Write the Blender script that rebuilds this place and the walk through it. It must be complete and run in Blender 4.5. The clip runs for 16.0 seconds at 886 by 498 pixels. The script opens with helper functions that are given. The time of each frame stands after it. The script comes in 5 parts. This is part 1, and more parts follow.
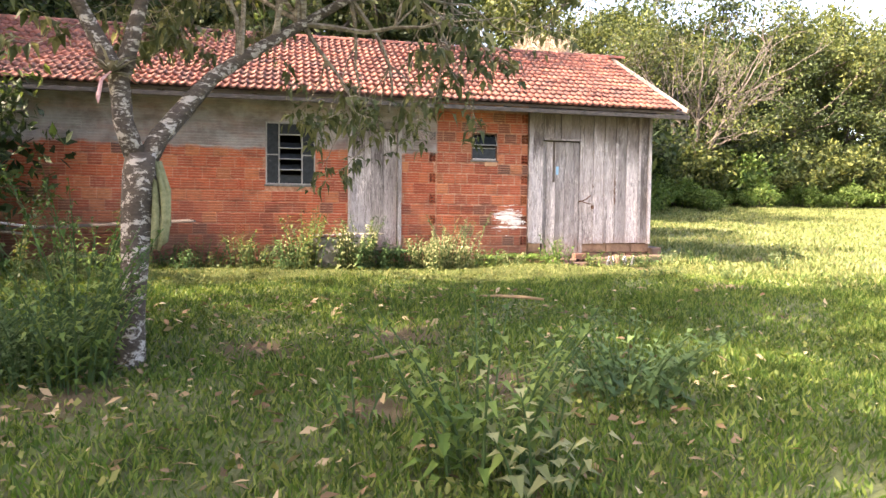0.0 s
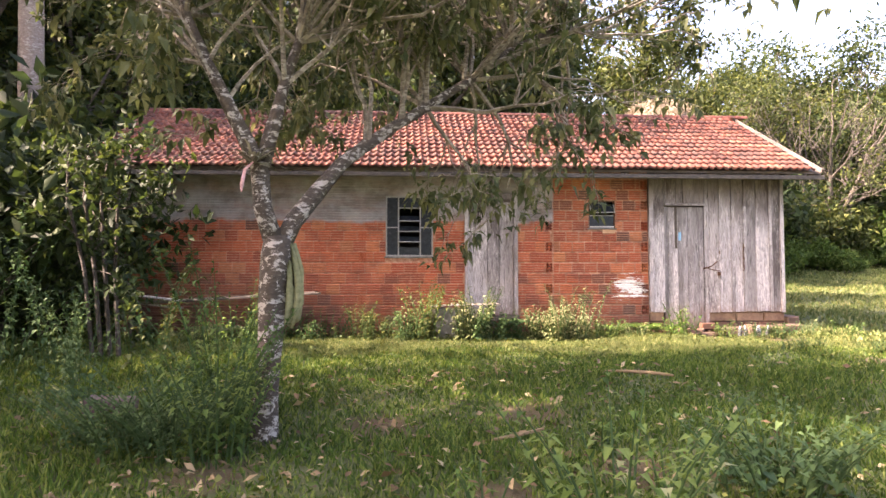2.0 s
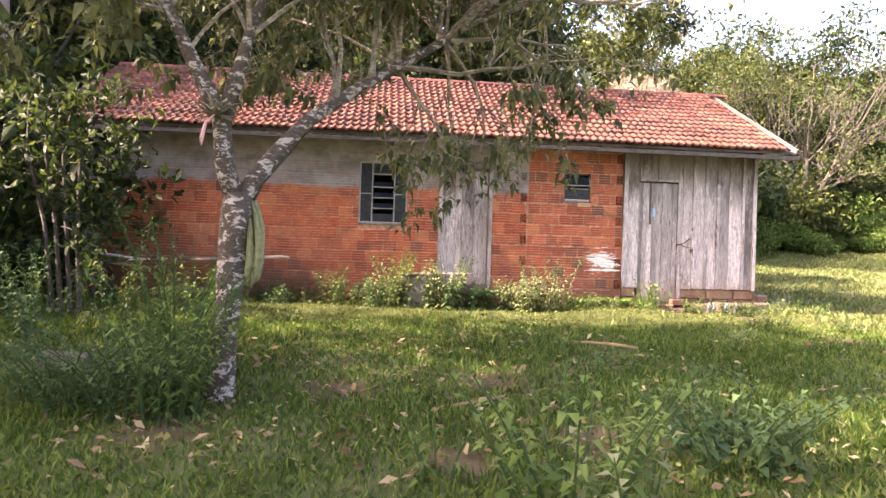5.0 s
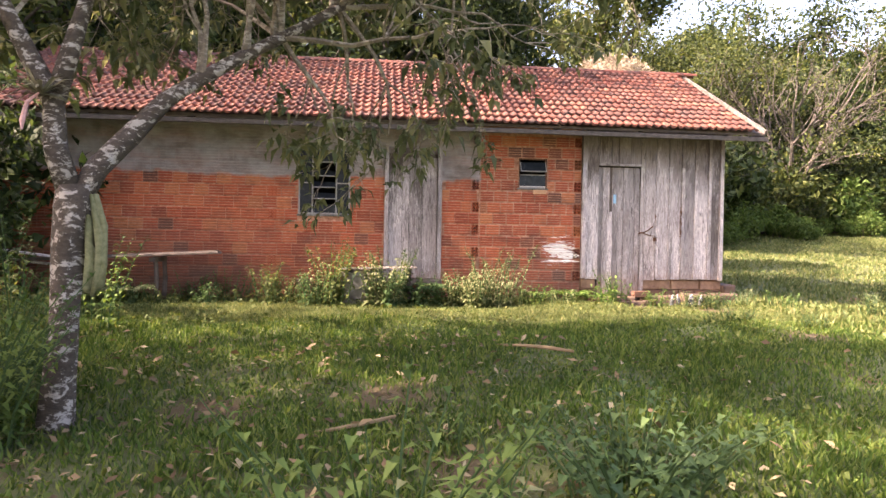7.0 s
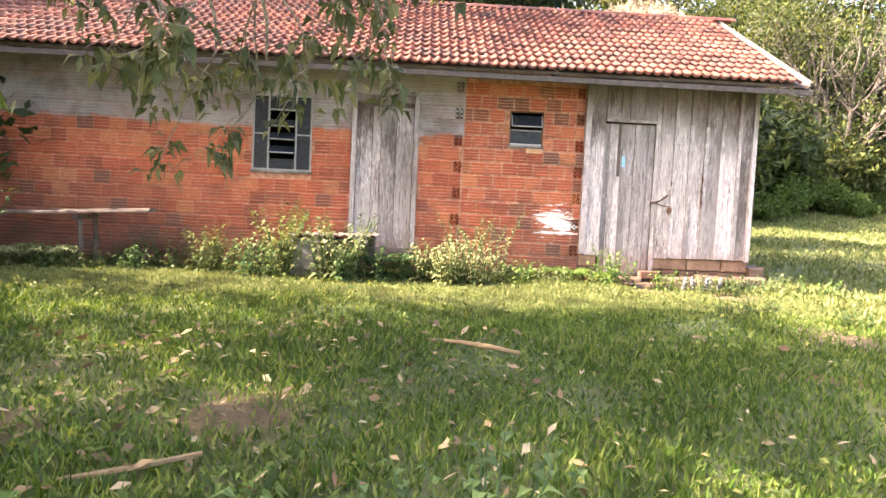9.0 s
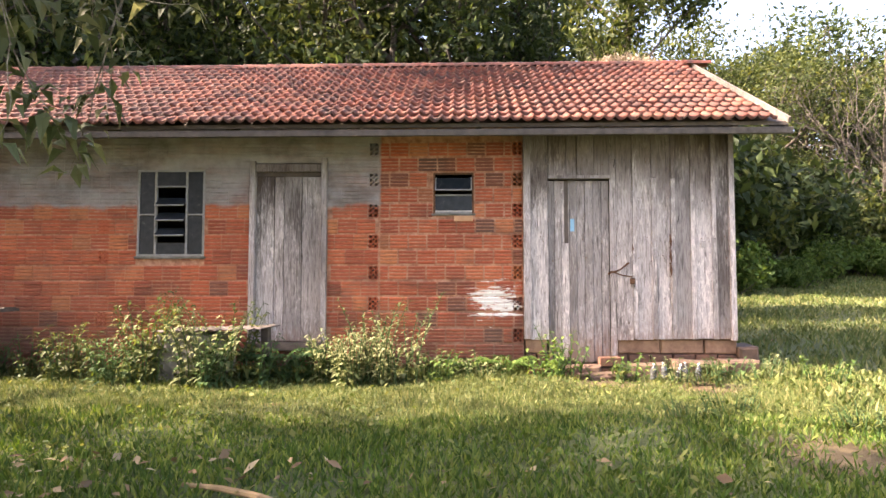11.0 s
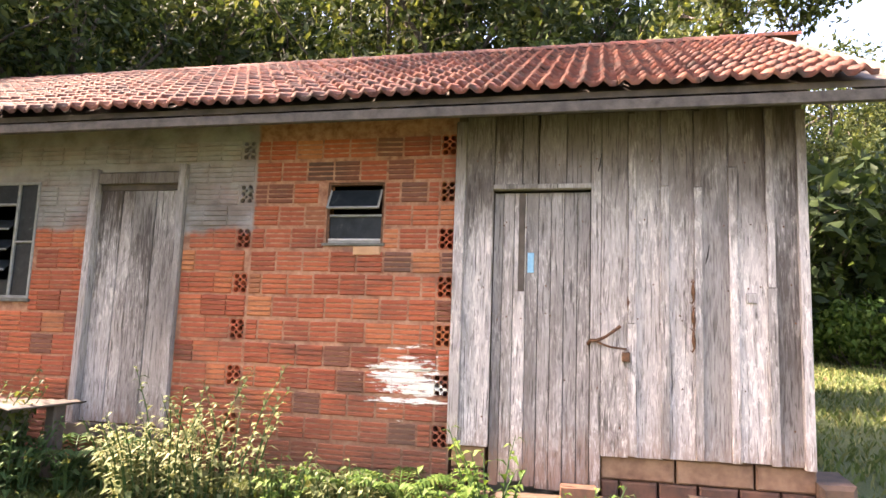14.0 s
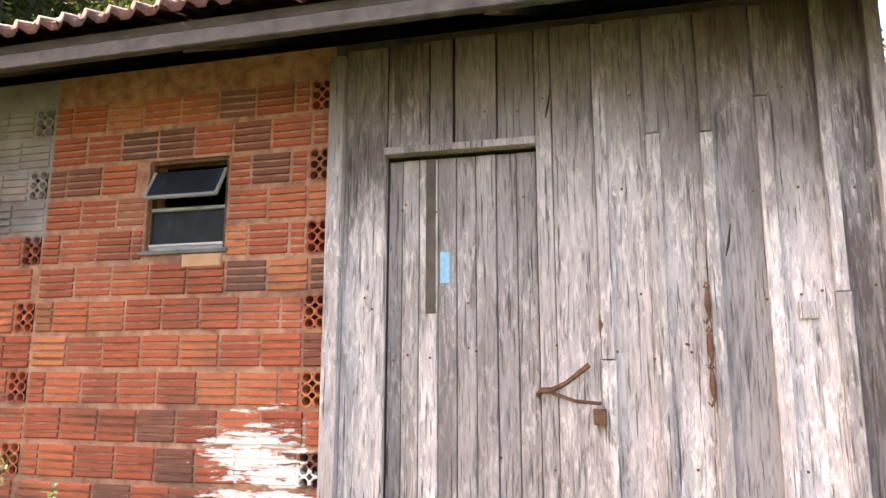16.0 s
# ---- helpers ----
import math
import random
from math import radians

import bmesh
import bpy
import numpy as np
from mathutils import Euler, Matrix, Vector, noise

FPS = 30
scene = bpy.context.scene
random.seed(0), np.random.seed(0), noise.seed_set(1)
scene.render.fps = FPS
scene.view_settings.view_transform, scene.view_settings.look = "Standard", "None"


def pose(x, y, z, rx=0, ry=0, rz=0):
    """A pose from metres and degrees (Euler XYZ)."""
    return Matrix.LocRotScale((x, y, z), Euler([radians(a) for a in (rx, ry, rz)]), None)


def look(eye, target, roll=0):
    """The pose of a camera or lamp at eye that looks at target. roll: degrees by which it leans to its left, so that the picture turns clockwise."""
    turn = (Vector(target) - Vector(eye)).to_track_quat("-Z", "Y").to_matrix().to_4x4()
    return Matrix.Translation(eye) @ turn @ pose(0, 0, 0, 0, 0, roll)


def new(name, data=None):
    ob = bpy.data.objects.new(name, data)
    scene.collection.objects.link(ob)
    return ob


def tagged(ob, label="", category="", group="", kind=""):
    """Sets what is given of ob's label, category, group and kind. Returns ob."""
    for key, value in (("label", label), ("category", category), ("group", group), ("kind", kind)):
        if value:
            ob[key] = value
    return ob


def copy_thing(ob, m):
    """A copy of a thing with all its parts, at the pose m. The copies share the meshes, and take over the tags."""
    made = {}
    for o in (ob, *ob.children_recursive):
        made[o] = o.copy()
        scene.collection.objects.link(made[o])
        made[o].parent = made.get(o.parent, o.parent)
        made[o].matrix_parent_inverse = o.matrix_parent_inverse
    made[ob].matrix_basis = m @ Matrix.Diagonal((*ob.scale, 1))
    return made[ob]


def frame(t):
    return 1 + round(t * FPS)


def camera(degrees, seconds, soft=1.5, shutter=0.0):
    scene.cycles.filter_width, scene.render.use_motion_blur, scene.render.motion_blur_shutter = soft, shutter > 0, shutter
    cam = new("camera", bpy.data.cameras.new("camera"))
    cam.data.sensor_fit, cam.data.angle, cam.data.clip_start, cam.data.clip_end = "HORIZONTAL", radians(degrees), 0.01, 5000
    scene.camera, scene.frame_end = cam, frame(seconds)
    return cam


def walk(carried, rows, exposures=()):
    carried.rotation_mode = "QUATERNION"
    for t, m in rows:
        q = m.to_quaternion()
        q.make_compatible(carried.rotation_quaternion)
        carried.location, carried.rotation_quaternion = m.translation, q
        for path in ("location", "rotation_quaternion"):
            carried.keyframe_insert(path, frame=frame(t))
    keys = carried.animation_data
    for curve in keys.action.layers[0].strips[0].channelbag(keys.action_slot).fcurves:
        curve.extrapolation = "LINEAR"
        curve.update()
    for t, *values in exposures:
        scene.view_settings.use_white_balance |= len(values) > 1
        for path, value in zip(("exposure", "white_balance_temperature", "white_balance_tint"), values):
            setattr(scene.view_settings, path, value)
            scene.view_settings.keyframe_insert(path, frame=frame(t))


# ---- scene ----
cam = camera(66.0, 16.0)
METRES, EYE, TILT, LEAN, TURN = 10.5, 1.5, 0.0, 0.0, -12.7
ROWS = [
    (0.0, 0.0, 0.0, 0.0, 0.03, -2.55, -0.61),
    (0.5, -0.0066, -0.0015, 0.0063, 10.66, 5.92, -0.3),
    (1.0, -0.0081, -0.0012, 0.0079, 12.19, 4.23, -0.94),
    (1.5, -0.0087, 0.0008, 0.0087, 9.15, 3.9, -1.66),
    (2.0, -0.0081, 0.001, 0.0084, 9.37, 2.8, 0.03),
    (2.5, -0.0085, 0.001, 0.0082, 9.92, 1.23, -0.4),
    (3.0, -0.0088, 0.0012, 0.0082, 8.3, 1.32, 0.11),
    (3.5, -0.0091, 0.0034, 0.0079, 7.38, 0.61, -1.65),
    (6.0, 0.0236, 0.0318, 0.001, 7.62, 0.45, -1.82),
    (6.5, 0.0401, 0.0623, 0.0072, 4.04, 0.49, -2.29),
    (7.0, 0.0603, 0.0849, 0.0114, 7.15, -0.55, -1.05),
    (7.5, 0.0698, 0.1156, 0.0069, 10.75, -3.75, -2.04),
    (8.0, 0.0836, 0.1497, 0.0101, 9.06, -6.36, 1.07),
    (8.5, 0.1048, 0.1909, 0.0144, 12.71, -4.37, 0.75),
    (9.0, 0.1277, 0.2339, 0.0125, 10.76, -3.49, -2.71),
    (9.5, 0.1534, 0.2746, 0.0197, 5.75, 0.43, -2.26),
    (10.0, 0.1806, 0.313, 0.0185, 9.06, 1.47, -0.47),
    (12.5, 0.2962, 0.5504, 0.0078, 17.76, 6.06, -1.02),
    (13.0, 0.3096, 0.6012, 0.017, 18.38, 5.4, 1.11),
    (13.5, 0.3235, 0.6526, 0.0254, 23.11, 5.62, 0.33),
    (14.0, 0.329, 0.6994, 0.028, 25.48, 7.63, -2.1),
    (14.5, 0.3296, 0.7459, 0.0353, 25.25, 5.37, -0.37),
    (15.0, 0.3308, 0.7837, 0.0386, 27.01, 5.29, -1.14),
    (15.5, 0.3173, 0.8288, 0.0543, 27.22, 3.58, 3.5),
    (16.0, 0.3125, 0.8778, 0.0391, 26.83, 10.04, -0.05),
]
EXPOSURES = [(t, s, 7400, 32 if 0.5 <= t < 9 else 26) for t, s in ((0.0, 3.15), (0.5, 3.1), (1.0, 3.02), (2.0, 2.95), (3.5, 3.06), (6.0, 2.98), (7.0, 2.76), (8.0, 3.35), (9.0, 3.4), (9.5, 3.3), (10.0, 2.85), (12.5, 2.76), (13.0, 2.8), (14.5, 3.1), (15.5, 3.02), (16.0, 3.06))]
walk(cam, [(t, pose(0, 0, EYE, TILT, LEAN, TURN) @ pose(METRES * x, METRES * y, METRES * z, 90 + pitch, roll, yaw)) for t, x, y, z, yaw, pitch, roll in ROWS], EXPOSURES)

# ---- world, sun, exposure ----
SUN_EL, SUN_AZ = radians(40), Vector((-1.0, -0.15, 0)).normalized()
world = bpy.data.worlds.new("sky")
scene.world = world
world.use_nodes = True
wn = world.node_tree.nodes
sky = wn.new("ShaderNodeTexSky")
sky.sky_type, sky.sun_disc, sky.sun_elevation = "NISHITA", False, SUN_EL
sky.sun_rotation = math.atan2(SUN_AZ.x, SUN_AZ.y)
sky.dust_density, sky.air_density = 4.0, 1.0
world.node_tree.links.new(sky.outputs[0], wn["Background"].inputs[0])
wn["Background"].inputs[1].default_value = 0.138
sun = new("sun", bpy.data.lights.new("sun", "SUN"))
sun.data.energy, sun.data.angle, sun.data.color = 5.0, radians(0.6), (1.0, 0.91, 0.78)
to_sun = Vector((SUN_AZ.x * math.cos(SUN_EL), SUN_AZ.y * math.cos(SUN_EL), math.sin(SUN_EL)))
sun.matrix_world = look((0, 0, 30), Vector((0, 0, 30)) - to_sun)

rng = np.random.default_rng(7)


# ---- materials ----
class Mat:
    """A node material in the making: each call adds one node."""

    def __init__(self, name, rough=0.8, metal=0.0):
        self.m = bpy.data.materials.new(name)
        self.m.use_nodes = True
        self.t = self.m.node_tree
        self.p = self.t.nodes["Principled BSDF"]
        self.p.inputs["Roughness"].default_value = rough
        self.p.inputs["Metallic"].default_value = metal
        self.geo = self.t.nodes.new("ShaderNodeNewGeometry")
        self.info = self.t.nodes.new("ShaderNodeObjectInfo")
        self.tex = self.t.nodes.new("ShaderNodeTexCoord")

    def put(self, sock, v):
        if hasattr(v, "is_linked"):
            self.t.links.new(v, sock)
        elif v is not None:
            sock.default_value = v

    def mapped(self, scale, local=False):
        n = self.t.nodes.new("ShaderNodeMapping")
        self.put(n.inputs["Vector"], self.tex.outputs["Object"] if local else self.geo.outputs["Position"])
        n.inputs["Scale"].default_value = scale
        return n.outputs[0]

    def noise(self, scale, detail=4, vec=None, rough=0.6, dist=0.0):
        n = self.t.nodes.new("ShaderNodeTexNoise")
        self.put(n.inputs["Vector"], vec or self.geo.outputs["Position"])
        n.inputs["Scale"].default_value, n.inputs["Detail"].default_value = scale, detail
        n.inputs["Roughness"].default_value, n.inputs["Distortion"].default_value = rough, dist
        return n.outputs[0]

    def ramp(self, fac, *stops):
        n = self.t.nodes.new("ShaderNodeValToRGB")
        e = n.color_ramp.elements
        while len(e) < len(stops):
            e.new(0.5)
        for el, (pos, col) in zip(e, stops):
            el.position = pos
            el.color = (*col, 1) if len(col) == 3 else col
        self.put(n.inputs[0], fac)
        return n.outputs[0]

    def step(self, fac, a, b):
        n = self.t.nodes.new("ShaderNodeMapRange")
        n.inputs[1].default_value, n.inputs[2].default_value = a, b
        self.put(n.inputs[0], fac)
        return n.outputs[0]

    def math(self, op, a, b=None):
        n = self.t.nodes.new("ShaderNodeMath")
        n.operation = op
        self.put(n.inputs[0], a)
        self.put(n.inputs[1], b)
        return n.outputs[0]

    def mix(self, fac, a, b, mode="MIX"):
        n = self.t.nodes.new("ShaderNodeMix")
        n.data_type, n.blend_type = "RGBA", mode
        self.put(n.inputs[0], fac)
        for s, v in ((n.inputs[6], a), (n.inputs[7], b)):
            self.put(s, (*v, 1) if isinstance(v, tuple) and len(v) == 3 else v)
        return n.outputs[2]

    def xyz(self):
        n = self.t.nodes.new("ShaderNodeSeparateXYZ")
        self.put(n.inputs[0], self.geo.outputs["Position"])
        return n.outputs

    def hue(self, col, h=0.5, s=1.0, v=1.0):
        n = self.t.nodes.new("ShaderNodeHueSaturation")
        self.put(n.inputs["Color"], col)
        for k, x in (("Hue", h), ("Saturation", s), ("Value", v)):
            self.put(n.inputs[k], x)
        return n.outputs[0]

    def done(self, col, bump=None, strength=0.3, dist=0.01):
        self.put(self.p.inputs["Base Color"], (*col, 1) if isinstance(col, tuple) else col)
        if bump is not None:
            b = self.t.nodes.new("ShaderNodeBump")
            b.inputs["Strength"].default_value, b.inputs["Distance"].default_value = strength, dist
            self.put(b.inputs["Height"], bump)
            self.put(self.p.inputs["Normal"], b.outputs[0])
        return self.m


def coat(k, base):
    """Wall coats shared by bricks and mortar: grey cement wash above, white paint splash, damp moss patches below."""
    x, y, z = k.xyz()
    wob = k.noise(2.2, 5)
    edge = k.math("ADD", z, k.math("MULTIPLY", k.math("SUBTRACT", wob, 0.5), 0.28))
    up = k.step(edge, 2.555, 2.61)
    left = k.step(k.math("ADD", x, k.math("MULTIPLY", k.math("SUBTRACT", k.noise(9, 3), 0.5), 0.05)), 2.40, 2.37)
    strip = k.math("MULTIPLY", k.step(k.noise(1.7, 4, k.mapped((1, 1, 3.5))), 0.70, 0.42), 0.5)
    grey = k.math("MULTIPLY", k.math("MULTIPLY", up, left), k.math("ADD", k.math("MULTIPLY", strip, 0.5), 0.75))
    cement = k.ramp(k.noise(5, 6), (0.25, (0.18, 0.160, 0.152)), (0.5, (0.30, 0.278, 0.266)), (0.8, (0.41, 0.385, 0.368)))
    col = k.mix(grey, base, cement)
    sm = k.math("SUBTRACT", k.noise(3.0, 5, k.mapped((0.7, 1, 1.5))), 0.0)
    soot = k.math("MULTIPLY", k.step(sm, 0.52, 0.68), 0.42)
    damp = k.math("MULTIPLY", k.step(k.math("ADD", z, k.math("MULTIPLY", wob, 0.9)), 1.95, 1.2), 0.72)
    smoke = k.math("MULTIPLY", k.step(k.math("ADD", x, k.math("MULTIPLY", wob, 1.5)), 0.9, -0.9), k.step(k.math("ADD", z, k.noise(4.5, 5, k.mapped((1, 1, 2.2)))), 2.55, 1.95))
    col = k.mix(k.math("MULTIPLY", smoke, 0.45), col, (0.085, 0.044, 0.030))
    col = k.mix(soot, col, (0.075, 0.05, 0.038))
    col = k.mix(damp, col, (0.07, 0.048, 0.034))
    dx = k.math("POWER", k.math("DIVIDE", k.math("SUBTRACT", x, 3.66), 0.26), 2.0)
    dz = k.math("POWER", k.math("DIVIDE", k.math("SUBTRACT", z, 1.51), 0.19), 2.0)
    blot = k.math("ADD", k.math("ADD", dx, dz), k.math("MULTIPLY", k.math("SUBTRACT", k.noise(7, 6, k.mapped((0.5, 1, 3.0)), 0.75), 0.5), 10.0))
    col = k.mix(k.step(blot, 0.75, 0.6), col, (0.78, 0.74, 0.68))
    return col


def brick_material():
    k = Mat("fired clay brick", 0.85)
    base = k.ramp(k.info.outputs["Random"], (0.0, (0.27, 0.060, 0.030)), (0.2, (0.38, 0.082, 0.036)), (0.5, (0.46, 0.105, 0.044)), (0.75, (0.52, 0.135, 0.056)), (0.9, (0.55, 0.20, 0.08)), (0.93, (0.22, 0.075, 0.045)), (1.0, (0.12, 0.060, 0.044)))
    base = k.mix(k.step(k.noise(30, 5), 0.35, 0.75), base, k.hue(base, v=0.72))
    base = k.mix(k.math("MULTIPLY", k.step(k.noise(1.3, 3), 0.45, 0.65), 0.22), base, (0.49, 0.118, 0.046))
    return k.done(coat(k, base), k.noise(120, 4), 0.35, 0.004)


def brick_rest_material():
    k = Mat("fired clay brick far", 0.85)
    base = k.ramp(k.geo.outputs["Random Per Island"], (0.0, (0.27, 0.060, 0.030)), (0.2, (0.38, 0.082, 0.036)), (0.5, (0.46, 0.105, 0.044)), (0.75, (0.52, 0.135, 0.056)), (0.9, (0.55, 0.20, 0.08)), (0.93, (0.22, 0.075, 0.045)), (1.0, (0.12, 0.060, 0.044)))
    base = k.mix(k.step(k.noise(30, 5), 0.35, 0.75), base, k.hue(base, v=0.72))
    base = k.mix(k.math("MULTIPLY", k.step(k.noise(1.3, 3), 0.45, 0.65), 0.22), base, (0.49, 0.118, 0.046))
    return k.done(coat(k, base), k.noise(120, 4), 0.35, 0.004)


def mortar_material():
    k = Mat("red earth mortar", 0.95)
    base = k.ramp(k.noise(18, 6), (0.3, (0.24, 0.095, 0.055)), (0.5, (0.42, 0.20, 0.12)), (0.75, (0.55, 0.33, 0.22)))
    return k.done(coat(k, base), k.noise(60, 5), 0.6, 0.01)


def tile_material(far):
    k = Mat("clay roof tile far" if far else "clay roof tile", 0.8)
    r = k.geo.outputs["Random Per Island"] if far else k.info.outputs["Random"]
    base = k.ramp(r, (0.0, (0.058, 0.018, 0.012)), (0.4, (0.105, 0.028, 0.016)), (0.75, (0.15, 0.040, 0.022)), (1.0, (0.185, 0.066, 0.038)))
    base = k.mix(k.step(k.noise(22, 6), 0.52, 0.78), base, (0.18, 0.085, 0.06))
    base = k.mix(k.math("MULTIPLY", k.step(k.noise(9, 6), 0.46, 0.66), 0.9), base, (0.040, 0.024, 0.018))
    return k.done(base, k.noise(90, 4), 0.4, 0.005)


def wood_material(name, tint=1.0, warm=0.0, spare=0.0):
    """Weathered grey boards with flaking paint and dark grain."""
    k = Mat(name, 0.85)
    sh = k.t.nodes.new("ShaderNodeCombineXYZ")
    k.put(sh.inputs[0], k.math("MULTIPLY", k.info.outputs["Random"], 37.0))
    k.put(sh.inputs[2], k.math("MULTIPLY", k.info.outputs["Random"], 11.0))
    va = k.t.nodes.new("ShaderNodeVectorMath")
    k.put(va.inputs[0], k.geo.outputs["Position"])
    k.put(va.inputs[1], sh.outputs[0])
    mp = k.t.nodes.new("ShaderNodeMapping")
    k.put(mp.inputs[0], va.outputs[0])
    mp.inputs["Scale"].default_value = (1, 1, 0.09)
    grain = k.noise(75, 6, mp.outputs[0], 0.65, 0.6)
    mp2 = k.t.nodes.new("ShaderNodeMapping")
    k.put(mp2.inputs[0], va.outputs[0])
    mp2.inputs["Scale"].default_value = (1, 1, 0.22)
    flake = k.noise(46, 8, mp2.outputs[0], 0.72, 0.6)
    grey = k.ramp(grain, (0.30, (0.10 * tint, 0.084 * tint, 0.078 * tint)), (0.46, (0.31 * tint, 0.275 * tint, 0.258 * tint)), (0.75, (0.46 * tint, 0.415 * tint, 0.395 * tint)))
    grey = k.hue(grey, v=k.math("ADD", k.math("MULTIPLY", k.info.outputs["Random"], 0.7), 0.62))
    worn = k.noise(1.1, 4, va.outputs[0])
    paint = k.math("MULTIPLY", k.step(flake, 0.50, 0.58), k.step(k.math("ADD", worn, k.math("MULTIPLY", k.info.outputs["Random"], 0.35)), 0.50, 0.86))
    pale = k.mix(paint, grey, (0.60 * tint, 0.54 * tint, 0.50 * tint))
    big = k.noise(2.6, 5, mp2.outputs[0])
    pale = k.mix(k.math("MULTIPLY", k.step(k.math("ADD", k.math("MULTIPLY", big, 0.6), k.math("MULTIPLY", grain, 0.4)), 0.52, 0.60), 0.9 - spare), pale, (0.065, 0.05, 0.042))
    x, y, z = k.xyz()
    rust = k.math("MULTIPLY", k.step(k.math("ADD", z, k.math("MULTIPLY", flake, 0.9)), 1.72, 1.34), 0.6 + warm)
    pale = k.mix(rust, pale, (0.25, 0.115, 0.055))
    # darker towards the top, from a height that varies by board and noise
    top_dark = k.math("MULTIPLY", k.step(k.math("ADD", k.math("ADD", z, k.math("MULTIPLY", k.info.outputs["Random"], 0.7)), k.math("ADD", big, k.math("MULTIPLY", grain, 0.5))), 3.72, 4.2), 0.72)
    pale = k.mix(top_dark, pale, (0.055, 0.034, 0.025))
    mp3 = k.t.nodes.new("ShaderNodeMapping")
    k.put(mp3.inputs[0], va.outputs[0])
    mp3.inputs["Scale"].default_value = (1, 1, 0.035)
    split = k.noise(95, 3, mp3.outputs[0], 0.6, 0.3)
    pale = k.mix(k.math("MULTIPLY", k.step(split, 0.60, 0.66), 0.8), pale, (0.045, 0.036, 0.030))
    blot = k.noise(7, 6, mp2.outputs[0], 0.7, 0.8)
    pale = k.mix(k.math("MULTIPLY", k.step(blot, 0.56, 0.66), 0.55), pale, (0.085, 0.072, 0.066))
    return k.done(pale, k.math("SUBTRACT", grain, k.step(split, 0.58, 0.68)), 0.6, 0.006)


def leaf_material(name, a, b, c, trans=0.35):
    k = Mat(name, 0.62)
    k.p.inputs["Specular IOR Level"].default_value = 0.25
    col = k.ramp(k.geo.outputs["Random Per Island"], (0.0, a), (0.55, b), (1.0, c))
    col = k.hue(col, v=k.math("ADD", k.math("MULTIPLY", k.noise(0.9, 3), 0.9), 0.55))
    out = k.done(col)
    tr = k.t.nodes.new("ShaderNodeBsdfTranslucent")
    k.put(tr.inputs[0], k.hue(col, h=0.48, s=1.1, v=1.3))
    mx = k.t.nodes.new("ShaderNodeMixShader")
    mx.inputs[0].default_value = trans
    o = k.t.nodes["Material Output"]
    k.put(mx.inputs[1], k.p.outputs[0])
    k.put(mx.inputs[2], tr.outputs[0])
    k.put(o.inputs[0], mx.outputs[0])
    return out


def bark_material(name, dark, light, amount):
    k = Mat(name, 0.9)
    v = k.mapped((0.8, 0.8, 1.5))
    base = k.ramp(k.noise(28, 6, v), (0.3, dark), (0.7, tuple(2.2 * q for q in dark)))
    col = k.mix(k.step(k.noise(13, 6, v, 0.72, 0.5), amount, amount + 0.05), base, light)
    return k.done(col, k.noise(35, 6, v), 0.9, 0.02)


def plain(name, a, b, scale=12, rough=0.8, metal=0.0, bump=0.3):
    k = Mat(name, rough, metal)
    n = k.noise(scale, 6)
    return k.done(k.ramp(n, (0.3, a), (0.7, b)), k.noise(scale * 4, 4), bump, 0.006)


BARE = [(0.95, 5.6, 0.40), (-0.25, 5.3, 0.38), (1.35, 4.3, 0.3), (-1.25, 4.25, 0.35), (5.6, 7.7, 0.6), (4.6, 10.35, 0.55), (5.6, 10.2, 0.4), (0.5, 3.9, 0.25)]


def ground_material():
    k = Mat("lawn soil", 0.95)
    col = k.ramp(k.noise(7, 8), (0.32, (0.025, 0.036, 0.010)), (0.52, (0.045, 0.062, 0.016)), (0.68, (0.085, 0.085, 0.028)), (0.8, (0.11, 0.07, 0.036)))
    far = k.ramp(k.noise(0.8, 5), (0.3, (0.075, 0.105, 0.024)), (0.7, (0.15, 0.16, 0.052)))
    col = k.mix(0.45, col, far)
    soil = k.math("MULTIPLY", k.step(k.noise(1.15, 4), 0.63, 0.70), 0.8)
    col = k.mix(soil, col, (0.17, 0.075, 0.036))
    x, y, z = k.xyz()
    for cx, cy, rad in BARE:
        d = k.math("SQRT", k.math("ADD", k.math("POWER", k.math("SUBTRACT", x, cx), 2.0), k.math("POWER", k.math("SUBTRACT", y, cy), 2.0)))
        d = k.math("ADD", k.math("DIVIDE", d, rad), k.math("MULTIPLY", k.math("SUBTRACT", k.noise(6, 4), 0.5), 1.2))
        col = k.mix(k.math("MULTIPLY", k.step(d, 1.1, 0.6), 0.65), col, (0.095, 0.046, 0.024))
    return k.done(col, k.noise(40, 6), 0.9, 0.04)


M_BRICK, M_BRICK_FAR, M_MORTAR = brick_material(), brick_rest_material(), mortar_material()
M_TILE, M_TILE_FAR = tile_material(False), tile_material(True)
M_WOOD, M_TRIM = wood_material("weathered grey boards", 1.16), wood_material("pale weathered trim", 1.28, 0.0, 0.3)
M_FASCIA = plain("grey weathered fascia", (0.030, 0.025, 0.021), (0.095, 0.082, 0.070), 14)
M_STRIP = wood_material("pale cover strips", 1.3, 0.0, 0.4)
M_DARKWOOD = plain("old dark timber", (0.05, 0.038, 0.03), (0.13, 0.10, 0.08), 9)
M_GROUND = ground_material()
M_STEEL = plain("painted window steel", (0.19, 0.19, 0.18), (0.33, 0.32, 0.30), 25, 0.6)
M_VERGE = plain("lime mortar", (0.06, 0.048, 0.04), (0.16, 0.135, 0.115), 14)
M_PUTTY = plain("dry white putty", (0.45, 0.43, 0.39), (0.68, 0.66, 0.62), 40)
M_DARK = plain("dark interior", (0.02, 0.018, 0.015), (0.035, 0.03, 0.026), 3)
